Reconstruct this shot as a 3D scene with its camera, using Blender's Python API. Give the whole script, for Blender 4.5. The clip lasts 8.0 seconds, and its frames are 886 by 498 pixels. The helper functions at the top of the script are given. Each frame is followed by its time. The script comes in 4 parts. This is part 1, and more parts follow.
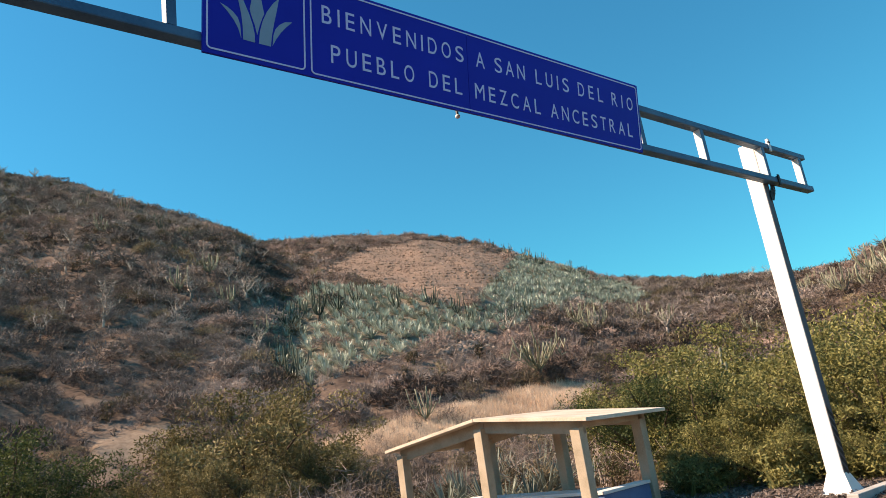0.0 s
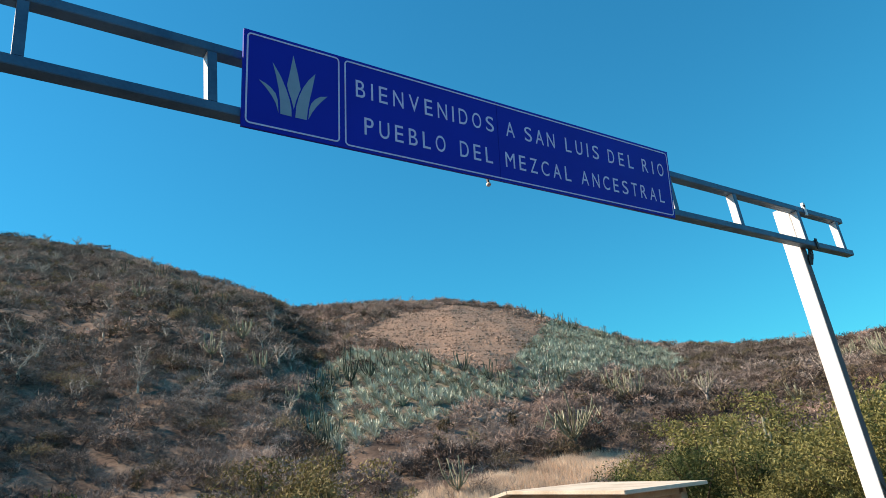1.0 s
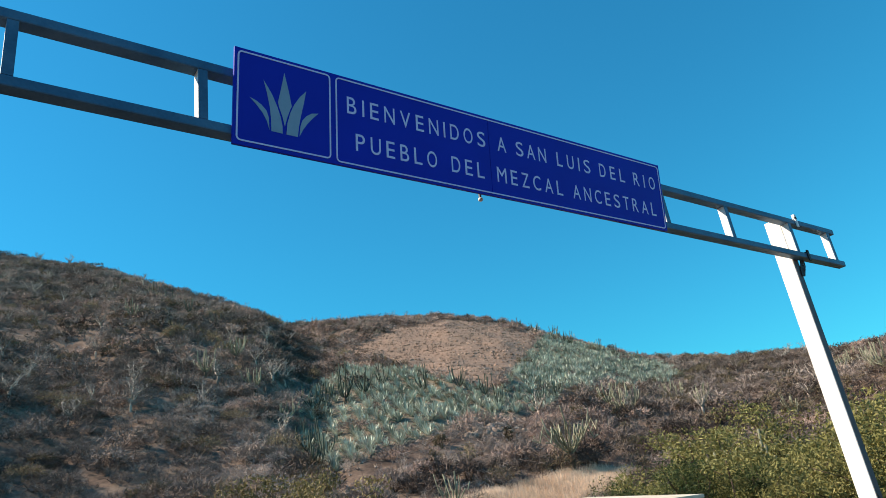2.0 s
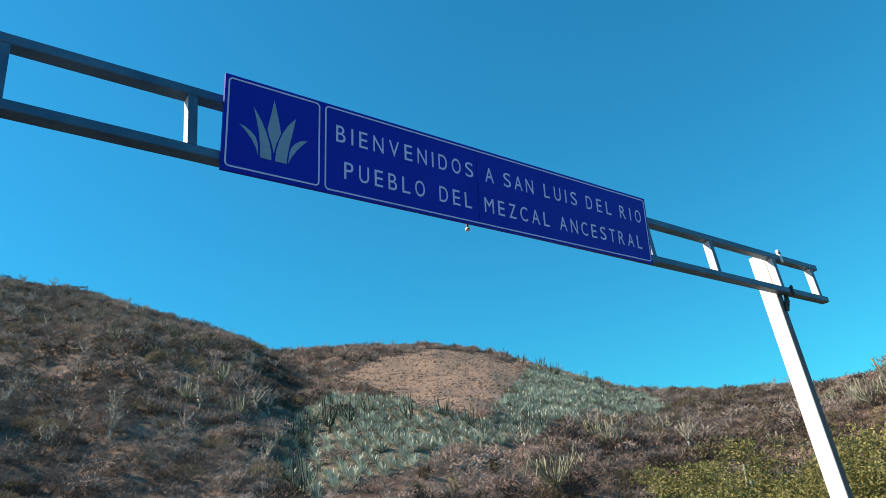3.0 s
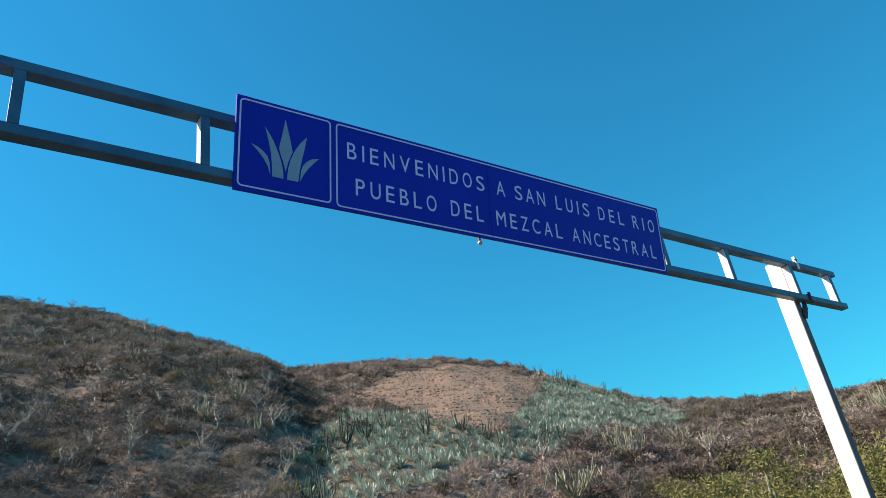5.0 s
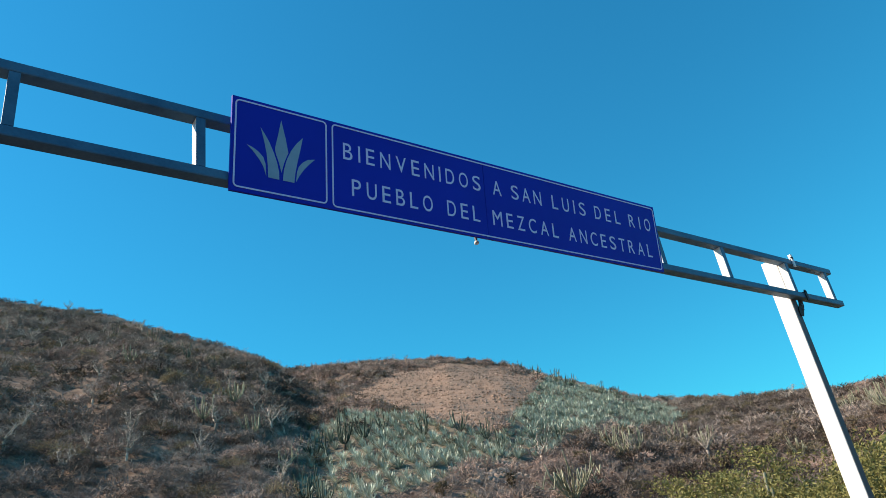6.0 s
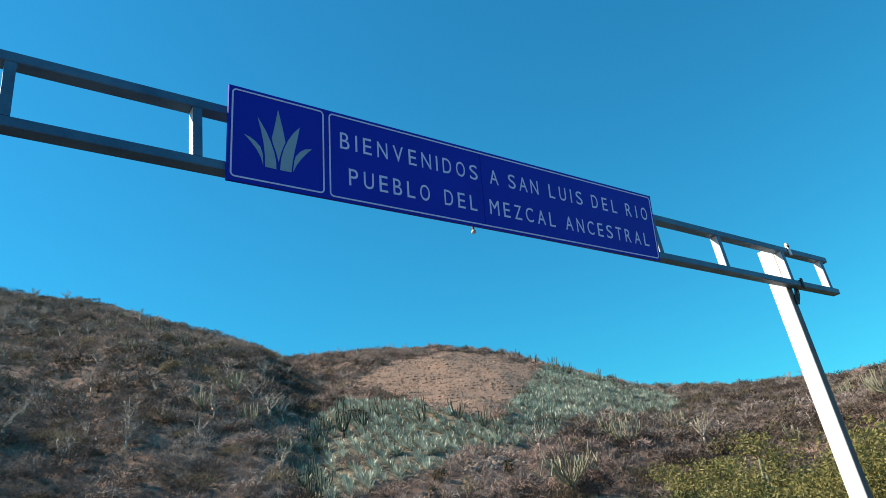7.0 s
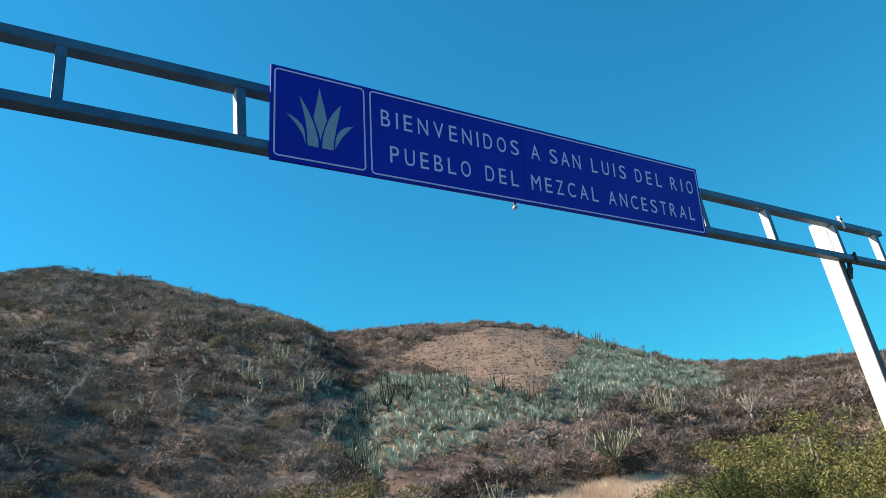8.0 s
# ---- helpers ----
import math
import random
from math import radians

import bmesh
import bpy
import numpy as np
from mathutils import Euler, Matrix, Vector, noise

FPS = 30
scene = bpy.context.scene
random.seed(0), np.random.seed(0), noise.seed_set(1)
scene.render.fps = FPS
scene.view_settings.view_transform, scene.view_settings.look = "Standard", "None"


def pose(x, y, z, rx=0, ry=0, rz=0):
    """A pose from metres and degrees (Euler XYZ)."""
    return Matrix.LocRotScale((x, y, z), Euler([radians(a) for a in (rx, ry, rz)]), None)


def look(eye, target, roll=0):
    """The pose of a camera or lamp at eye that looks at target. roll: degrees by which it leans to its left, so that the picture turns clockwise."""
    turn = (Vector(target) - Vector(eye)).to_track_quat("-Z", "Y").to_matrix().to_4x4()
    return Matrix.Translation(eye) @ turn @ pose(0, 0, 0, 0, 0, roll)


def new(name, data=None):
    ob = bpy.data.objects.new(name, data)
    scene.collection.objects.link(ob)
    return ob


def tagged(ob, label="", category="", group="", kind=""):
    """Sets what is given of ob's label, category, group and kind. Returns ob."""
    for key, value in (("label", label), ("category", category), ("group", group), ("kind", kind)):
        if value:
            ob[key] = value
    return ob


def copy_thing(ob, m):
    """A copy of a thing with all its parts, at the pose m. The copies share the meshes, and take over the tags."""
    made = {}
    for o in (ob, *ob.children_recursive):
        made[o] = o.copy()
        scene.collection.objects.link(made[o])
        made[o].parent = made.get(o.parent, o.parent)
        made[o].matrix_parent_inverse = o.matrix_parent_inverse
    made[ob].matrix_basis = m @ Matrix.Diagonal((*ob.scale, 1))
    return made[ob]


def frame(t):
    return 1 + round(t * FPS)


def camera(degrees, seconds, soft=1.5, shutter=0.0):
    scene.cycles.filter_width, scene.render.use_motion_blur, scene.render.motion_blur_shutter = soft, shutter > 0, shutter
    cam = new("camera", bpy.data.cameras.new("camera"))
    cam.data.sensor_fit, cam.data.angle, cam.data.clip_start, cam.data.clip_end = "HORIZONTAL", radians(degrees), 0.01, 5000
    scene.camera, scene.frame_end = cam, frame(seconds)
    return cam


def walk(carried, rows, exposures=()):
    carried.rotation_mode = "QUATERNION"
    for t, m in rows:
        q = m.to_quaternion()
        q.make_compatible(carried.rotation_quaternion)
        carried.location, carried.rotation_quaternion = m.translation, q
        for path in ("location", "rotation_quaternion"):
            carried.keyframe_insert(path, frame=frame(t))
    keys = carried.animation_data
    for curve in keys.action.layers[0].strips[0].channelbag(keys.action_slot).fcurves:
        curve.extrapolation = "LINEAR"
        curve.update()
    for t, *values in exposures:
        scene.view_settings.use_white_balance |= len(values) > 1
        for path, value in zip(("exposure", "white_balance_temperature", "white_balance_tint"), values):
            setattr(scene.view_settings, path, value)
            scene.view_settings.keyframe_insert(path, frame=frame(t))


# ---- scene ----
cam = camera(64.4, 8.0, soft=0.8)


def aim(x, y, z, yaw, pitch, roll):
    """A camera pose: yaw to the left, pitch upwards, roll to the left, in degrees."""
    return pose(x, y, z, 90 + pitch, 0, yaw) @ pose(0, 0, 0, 0, 0, roll)


PATH = [
    (0.0, -0.012, -0.039, 1.662, -39.36, 15.58, -8.20),
    (0.2, -0.018, -0.037, 1.680, -38.47, 18.11, -7.39),
    (0.3, -0.022, -0.036, 1.690, -38.07, 18.96, -6.93),
    (0.5, -0.028, -0.035, 1.702, -37.55, 19.53, -7.89),
    (1.0, -0.015, -0.049, 1.685, -37.45, 21.18, -7.86),
    (1.5, 0.000, -0.040, 1.700, -37.89, 22.20, -7.96),
    (1.7, 0.002, -0.045, 1.699, -38.20, 22.09, -8.70),
    (2.8, 0.014, -0.075, 1.690, -38.57, 23.77, -8.43),
    (3.0, 0.016, -0.078, 1.689, -39.54, 24.48, -8.23),
    (3.5, 0.010, -0.094, 1.686, -38.93, 25.13, -8.69),
    (4.0, 0.016, -0.106, 1.693, -38.44, 24.79, -9.60),
    (4.5, 0.020, -0.085, 1.687, -38.91, 25.33, -9.35),
    (4.7, 0.021, -0.087, 1.687, -38.45, 25.63, -9.00),
    (5.8, 0.026, -0.095, 1.689, -38.81, 26.10, -9.08),
    (6.0, 0.026, -0.096, 1.689, -38.77, 25.72, -9.47),
    (6.5, 0.008, -0.113, 1.676, -38.46, 25.71, -9.67),
    (7.0, 0.018, -0.123, 1.683, -38.78, 24.77, -9.55),
    (7.5, 0.011, -0.133, 1.674, -37.46, 25.88, -9.79),
    (7.8, 0.012, -0.136, 1.677, -36.63, 25.27, -9.60),
    (8.0, 0.013, -0.137, 1.678, -34.77, 23.38, -8.34),
]
walk(cam, [(t, aim(*row)) for t, *row in PATH],
     exposures=[(0.0, 0.80, 7500, 20), (0.3, 0.76, 7200, 18), (1.0, 0.71, 6750, 13), (1.7, 0.71, 6600, 11), (3.0, 0.72, 6500, 10), (8.0, 0.72, 6500, 10)])

# ---- world and sun ----
SUN_EL, SUN_DIR = 40.0, Vector((-0.82, 0.57))  # seen from above, towards the sun
world = bpy.data.worlds.new("sky")
scene.world = world
world.use_nodes = True
wn = world.node_tree
sky = wn.nodes.new("ShaderNodeTexSky")
sky.sky_type, sky.sun_disc = "NISHITA", False
sky.sun_elevation, sky.sun_rotation = radians(SUN_EL), math.atan2(SUN_DIR.x, SUN_DIR.y)
sky.altitude, sky.air_density, sky.dust_density, sky.ozone_density = 1000, 1.6, 0.0, 2.5
tint = wn.nodes.new("ShaderNodeMix")  # the deep cyan cast of this clear sky
tint.data_type, tint.blend_type = "RGBA", "MULTIPLY"
tint.inputs[0].default_value, tint.inputs[7].default_value = 1.0, (0.195, 1.235, 1.53, 1)
wn.links.new(sky.outputs[0], tint.inputs[6])
wn.links.new(tint.outputs[2], wn.nodes["Background"].inputs[0])
wn.nodes["Background"].inputs[1].default_value = 0.065
sun = new("sun", bpy.data.lights.new("sun", "SUN"))
sun.data.energy, sun.data.angle, sun.data.color = 5.0, radians(0.53), (1.0, 0.82, 0.62)
ce = math.cos(radians(SUN_EL))
sun.matrix_world = look((0, 0, 0), (-SUN_DIR.x * ce, -SUN_DIR.y * ce, -math.sin(radians(SUN_EL))))


# ---- materials ----
def material(name, colours, scale=4.0, rough=0.8, metal=0.0, bump=0.2, fine=60.0, spread=0.5, island=0.0, spec=0.3, per_object=0.0, tone=0.0):
    """Two or three colours mixed by a coarse and a fine noise, with relief from the fine one."""
    m = bpy.data.materials.new(name)
    m.use_nodes = True
    nt, n = m.node_tree, m.node_tree.nodes
    bsdf = n["Principled BSDF"]
    bsdf.inputs["Roughness"].default_value, bsdf.inputs["Metallic"].default_value = rough, metal
    bsdf.inputs["Specular IOR Level"].default_value = spec
    co = n.new("ShaderNodeTexCoord")
    coarse, small = n.new("ShaderNodeTexNoise"), n.new("ShaderNodeTexNoise")
    coarse.inputs["Scale"].default_value, coarse.inputs["Detail"].default_value = scale, 6
    small.inputs["Scale"].default_value, small.inputs["Detail"].default_value = fine, 4
    for t in (coarse, small):
        nt.links.new(co.outputs["Object"], t.inputs["Vector"])
    mix = n.new("ShaderNodeMath")
    mix.operation = "MULTIPLY_ADD"
    mix.inputs[1].default_value = 0.35
    nt.links.new(small.outputs["Fac"], mix.inputs[0])
    nt.links.new(coarse.outputs["Fac"], mix.inputs[2])
    ramp = n.new("ShaderNodeValToRGB")
    lo, hi = 0.68 - spread * 0.4, 0.68 + spread * 0.4
    els = ramp.color_ramp.elements
    els[0].position, els[1].position = lo, hi
    els[0].color, els[1].color = (*colours[0], 1), (*colours[-1], 1)
    if len(colours) > 2:
        els.new((lo + hi) / 2).color = (*colours[1], 1)
    nt.links.new(mix.outputs[0], ramp.inputs["Fac"])
    out = ramp.outputs["Color"]
    if tone:  # a shade of its own for every plant
        own = n.new("ShaderNodeAttribute")
        own.attribute_name = "tone"
        shade, span = n.new("ShaderNodeHueSaturation"), n.new("ShaderNodeMapRange")
        span.inputs["To Min"].default_value, span.inputs["To Max"].default_value = 1 - tone, 1 + tone
        nt.links.new(own.outputs["Fac"], span.inputs["Value"])
        nt.links.new(span.outputs[0], shade.inputs["Value"])
        nt.links.new(out, shade.inputs["Color"])
        out = shade.outputs["Color"]
    if island or per_object:
        if island:
            geo = n.new("ShaderNodeNewGeometry")
            rnd = geo.outputs["Random Per Island"]
        else:
            rnd = n.new("ShaderNodeObjectInfo").outputs["Random"]
        amount = island or per_object
        mr = n.new("ShaderNodeMapRange")
        mr.inputs["To Min"].default_value, mr.inputs["To Max"].default_value = 1 - amount, 1 + amount
        nt.links.new(rnd, mr.inputs["Value"])
        hsv = n.new("ShaderNodeHueSaturation")
        nt.links.new(mr.outputs[0], hsv.inputs["Value"])
        nt.links.new(out, hsv.inputs["Color"])
        out = hsv.outputs["Color"]
    nt.links.new(out, bsdf.inputs["Base Color"])
    if bump:
        b = n.new("ShaderNodeBump")
        b.inputs["Strength"].default_value, b.inputs["Distance"].default_value = bump, 0.02
        nt.links.new(small.outputs["Fac"], b.inputs["Height"])
        nt.links.new(b.outputs[0], bsdf.inputs["Normal"])
    return m


def leafy(name, colours, translucent=0.3, **kw):
    """A thin-leaf material: some of the light passes through."""
    m = material(name, colours, bump=0, **kw)
    nt, n = m.node_tree, m.node_tree.nodes
    bsdf, out = n["Principled BSDF"], n["Material Output"]
    tr = n.new("ShaderNodeBsdfTranslucent")
    add = n.new("ShaderNodeMixShader")
    add.inputs[0].default_value = translucent
    nt.links.new(bsdf.inputs["Base Color"].links[0].from_socket, tr.inputs["Color"])
    nt.links.new(bsdf.outputs[0], add.inputs[1])
    nt.links.new(tr.outputs[0], add.inputs[2])
    nt.links.new(add.outputs[0], out.inputs["Surface"])
    return m


M_GALV = material("galvanised_steel", [(0.12, 0.18, 0.23), (0.17, 0.24, 0.30), (0.23, 0.30, 0.36)], scale=2.5, rough=0.45, metal=0.3, bump=0.05, fine=30, spec=0.5)
M_BEAM = material("blue_grey_beam_paint", [(0.035, 0.10, 0.18), (0.055, 0.135, 0.225), (0.08, 0.17, 0.265)], scale=2.5, rough=0.5, metal=0.1, bump=0.06, fine=30, spec=0.4)
M_WHITE = material("white_post_paint", [(0.74, 0.74, 0.72), (0.82, 0.82, 0.80)], scale=1.5, rough=0.45, bump=0.04, fine=40, spec=0.5)
M_STEEL = material("weathered_dark_steel", [(0.10, 0.10, 0.11), (0.22, 0.22, 0.23)], scale=6, rough=0.5, metal=0.5, bump=0.1)
M_BLUE = material("blue_sign_sheeting", [(0.007, 0.020, 0.40), (0.008, 0.024, 0.46)], scale=1.2, rough=0.5, bump=0.02, fine=120, spec=0.15)
M_LETTER = material("white_reflective_sheeting", [(0.64, 0.63, 0.93), (0.71, 0.70, 0.97)], scale=8, rough=0.5, bump=0.02)
M_LOGO = material("pale_green_sheeting", [(0.24, 0.35, 0.46), (0.29, 0.40, 0.52)], scale=6, rough=0.5, bump=0.02)
M_BLACK = material("black_paint", [(0.02, 0.02, 0.02), (0.04, 0.04, 0.04)], scale=8, rough=0.6)
# dark grey that stands for shade on the white post's front
M_POST_SHADE = material("post_front_shade", [(0.085, 0.085, 0.095), (0.13, 0.13, 0.14)], scale=3, rough=0.6, bump=0.05)
M_CREAM = material("cream_painted_render", [(0.37, 0.305, 0.22), (0.47, 0.39, 0.29), (0.54, 0.455, 0.35)], scale=2.2, rough=0.85, bump=0.25, fine=35)
M_ROOF = material("sun_bleached_roof_slab", [(0.52, 0.44, 0.34), (0.64, 0.56, 0.45), (0.72, 0.64, 0.53)], scale=1.5, rough=0.9, bump=0.35, fine=25)
M_BENCH = material("white_painted_masonry", [(0.68, 0.69, 0.70), (0.80, 0.80, 0.79)], scale=2, rough=0.8, bump=0.2, fine=30)
# the white masonry's shaded sides, with the blue shade put into the colour
M_BENCH_SHADE = material("white_masonry_in_blue_shade", [(0.10, 0.17, 0.33), (0.15, 0.24, 0.42)], scale=2, rough=0.8, bump=0.2, fine=30)
M_CONCRETE = material("kerb_concrete", [(0.34, 0.33, 0.31), (0.52, 0.51, 0.48)], scale=2.5, rough=0.9, bump=0.4, fine=40)
M_FLOOR = material("dusty_grey_floor", [(0.10, 0.095, 0.09), (0.18, 0.17, 0.155)], scale=2.0, rough=0.95, bump=0.3, fine=30)
M_ASPHALT = material("worn_asphalt", [(0.040, 0.040, 0.042), (0.065, 0.064, 0.062)], scale=1.2, rough=0.9, bump=0.5, fine=90)


# ---- small building helpers ----
def part(name, bm, mat, parent=None, label="", smooth=False):
    me = bpy.data.meshes.new(name)
    bm.to_mesh(me)
    bm.free()
    me.materials.append(mat)
    if smooth:
        me.shade_smooth()
    ob = new(name, me)
    ob.parent = parent
    return tagged(ob, label)


def thing(name, label, category, at=None, group="", kind=""):
    e = new(name)
    e.empty_display_size = 0.2
    if at is not None:
        e.matrix_world = at
    return tagged(e, label, category, group, kind)


def box(bm, lo, hi, m=Matrix(), bevel=0.0):
    """A box between two corners, with its edges eased."""
    c = [(a + b) / 2 for a, b in zip(lo, hi)]
    s = [b - a for a, b in zip(lo, hi)]
    g = bmesh.ops.create_cube(bm, size=1, matrix=m @ Matrix.Translation(c) @ Matrix.Diagonal((*s, 1)))
    if bevel:
        edges = list({e for v in g["verts"] for e in v.link_edges})
        bmesh.ops.bevel(bm, geom=edges, offset=bevel, segments=2, affect="EDGES", profile=0.5)
    return bm


def boxed(name, lo, hi, mat, parent=None, label="", bevel=0.006, m=Matrix()):
    return part(name, box(bmesh.new(), lo, hi, m, bevel), mat, parent, label)


def prism(bm, outline, depth, m=Matrix()):
    """A flat outline (x, z), given a thickness along y."""
    front = [bm.verts.new(m @ Vector((x, 0, z))) for x, z in outline]
    back = [bm.verts.new(m @ Vector((x, depth, z))) for x, z in outline]
    bm.faces.new(front)
    bm.faces.new(back[::-1])
    k = len(front)
    for i in range(k):
        bm.faces.new((front[i], back[i], back[(i + 1) % k], front[(i + 1) % k]))
    bmesh.ops.recalc_face_normals(bm, faces=bm.faces)
    return bm


def rod(bm, a, b, ra, rb, sides=6):
    """A tapered round bar from a to b."""
    a, b = Vector(a), Vector(b)
    q = (b - a).to_track_quat("Z", "Y").to_matrix()
    rings = []
    for p, r in ((a, ra), (b, rb)):
        rings.append([bm.verts.new(p + q @ Vector((r * math.cos(i * math.tau / sides), r * math.sin(i * math.tau / sides), 0))) for i in range(sides)])
    for i in range(sides):
        j = (i + 1) % sides
        bm.faces.new((rings[0][i], rings[0][j], rings[1][j], rings[1][i]))
    bm.faces.new(rings[0][::-1])
    bm.faces.new(rings[1])
    return bm


# ---- the lie of the land: heights by bearing (degrees from +y towards +x) and distance ----
SKY_B = [-180, -120, -60, -25, -8, 0, 3.4, 9.5, 13.3, 17.3, 20.5, 24, 31, 37.5, 42, 45.5, 49, 53, 58, 62.5, 66, 69, 72, 80, 110, 180]
SKY_E = [5, 8, 14, 19, 21.6, 22.4, 23, 22.5, 21.5, 20.0, 19.1, 18.0, 17.9, 17.4, 16.3, 14.8, 13.4, 11.6, 10.5, 9.8, 9.1, 9.1, 10.2, 11, 7, 5]
RIDGE_B = [-180, -60, 0, 15, 25, 37, 48, 58, 66, 72, 90, 180]
RIDGE_R = [220, 240, 250, 240, 230, 215, 205, 240, 190, 120, 120, 220]


def lattice(i, j, seed):
    h = np.sin(i * 127.1 + j * 311.7 + seed * 74.7) * 43758.5453
    return h - np.floor(h)


def rough_noise(x, y, size, seed=0):
    """Smooth noise between -1 and 1 with features of that size in metres."""
    x, y = np.asarray(x, float) / size, np.asarray(y, float) / size
    i, j = np.floor(x), np.floor(y)
    u, v = x - i, y - j
    u, v = u * u * (3 - 2 * u), v * v * (3 - 2 * v)
    a = lattice(i, j, seed) * (1 - u) + lattice(i + 1, j, seed) * u
    b = lattice(i, j + 1, seed) * (1 - u) + lattice(i + 1, j + 1, seed) * u
    return 2 * (a * (1 - v) + b * v) - 1


def step(a, b, x):
    t = np.clip((np.asarray(x, float) - a) / (b - a), 0, 1)
    return t * t * (3 - 2 * t)


def land(x, y):
    """Height of the ground."""
    x, y = np.asarray(x, float), np.asarray(y, float)
    b, r = np.degrees(np.arctan2(x, y)), np.hypot(x, y)
    el = np.interp(b, SKY_B, SKY_E) - np.interp(b, [0, 17, 23, 40, 50], [0.2, 0.2, 0.5, 0.65, 0.8])
    ridge = np.interp(b, RIDGE_B, RIDGE_R)
    top = 1.7 + ridge * np.tan(np.radians(el))
    foot = 44 + 3 * np.sin(b * 0.15)
    u = np.clip((r - foot) / (ridge - foot), 0, 1)
    z = top * u + 0.05 * np.clip(r - 24, 0, 20) * (1 - u)
    beyond = np.clip((r - ridge) / ridge, 0, 8)
    z = z * (0.25 + 0.75 / (1 + 3 * beyond ** 2))
    slope = step(45, 85, r) * (1 - 0.8 * step(0.75, 1.0, u))
    z += slope * (2.2 * rough_noise(x, y, 34, 1) + 1.0 * rough_noise(x, y, 13, 2))
    z += step(26, 60, r) * (0.34 * rough_noise(x, y, 5, 3) + 0.14 * rough_noise(x, y, 2, 4))
    # the dark hill is a spur that falls away to the planted slope
    z += 4.2 * step(52, 95, r) * (1 - step(0.72, 0.98, u)) * step(7, 15, b) * (1 - step(21.5, 26.5, b + 0.8 * rough_noise(x, y, 15, 8)))
    # a gully between the dark hill and the planted one, and a cut bank at the foot
    gully = np.exp(-((b - 26 - 1.5 * np.sin(r * 0.05)) / 2.0) ** 2)
    z -= gully * 0.8 * step(50, 80, r) * (1 - step(0.6, 0.95, u))
    bank = step(9, 12.5, b) * (1 - step(15, 19, b))
    z += bank * 0.6 * (step(50.0, 54.0, r + 1.3 * rough_noise(x, y, 3, 9) + 0.9 * rough_noise(b, 0 * b, 0.7, 10)) - step(55, 74, r))
    return z + 0.04 * rough_noise(x, y, 3, 5) * step(15, 22, r)


def zones(x, y):
    """How far each place is bare tan field, agave planting, dry grass and pale cut rock."""
    x, y = np.asarray(x, float), np.asarray(y, float)
    b, r = np.degrees(np.arctan2(x, y)), np.hypot(x, y)
    el = np.degrees(np.arctan2(land(x, y) - 1.7, r))
    w = 0.5 * rough_noise(x, y, 9, 11) + 0.25 * rough_noise(x, y, 3, 12)
    low = np.interp(b, [28, 30, 33, 37.5, 40.5, 43, 45], [15.2, 14.4, 13.2, 11.6, 10.6, 12.2, 14.3])
    high = np.interp(b, [28, 30, 33, 37, 41.6, 44, 45.3], [14.6, 15.3, 16.5, 16.5, 15.7, 14.6, 13.6])
    tan = step(-0.2, 0.25, np.minimum(el - low, high - el) + 0.5 * w)
    a_low = np.interp(b, [24, 25, 26.5, 31.5, 38, 43.7, 46.7, 53.7, 56], [10, 6.6, 5.6, 6.8, 8.2, 8.1, 9.3, 8.5, 9])
    a_high = np.interp(b, [24, 25, 28.6, 35, 40.8, 43, 45, 47, 51, 54.5, 56], [9, 11.5, 14.0, 12.6, 10.5, 12.0, 14.2, 13.7, 11.9, 9.6, 8.5])
    agave = step(-0.2, 0.25, np.minimum(el - a_low, a_high - el) + 0.5 * w)
    g_low = np.interp(b, [26, 28, 36, 45, 50], [-0.8, -0.5, -0.2, 1.2, 2.2])
    g_high = np.interp(b, [26, 28, 36, 45, 50], [0.0, 1.3, 2.5, 3.4, 3.2])
    grass = step(-0.1, 0.4, np.minimum(el - g_low, g_high - el) + 0.5 * w) * step(25, 27.5, b) * (1 - step(49, 51, b)) * step(30, 34, r)
    bank = step(10.8, 12, b + w) * (1 - step(16, 17.5, b + w)) * step(50.5, 51.5, r + 2 * w) * (1 - step(54.0, 55.0, r + 2 * w))
    return tan, agave, grass, bank


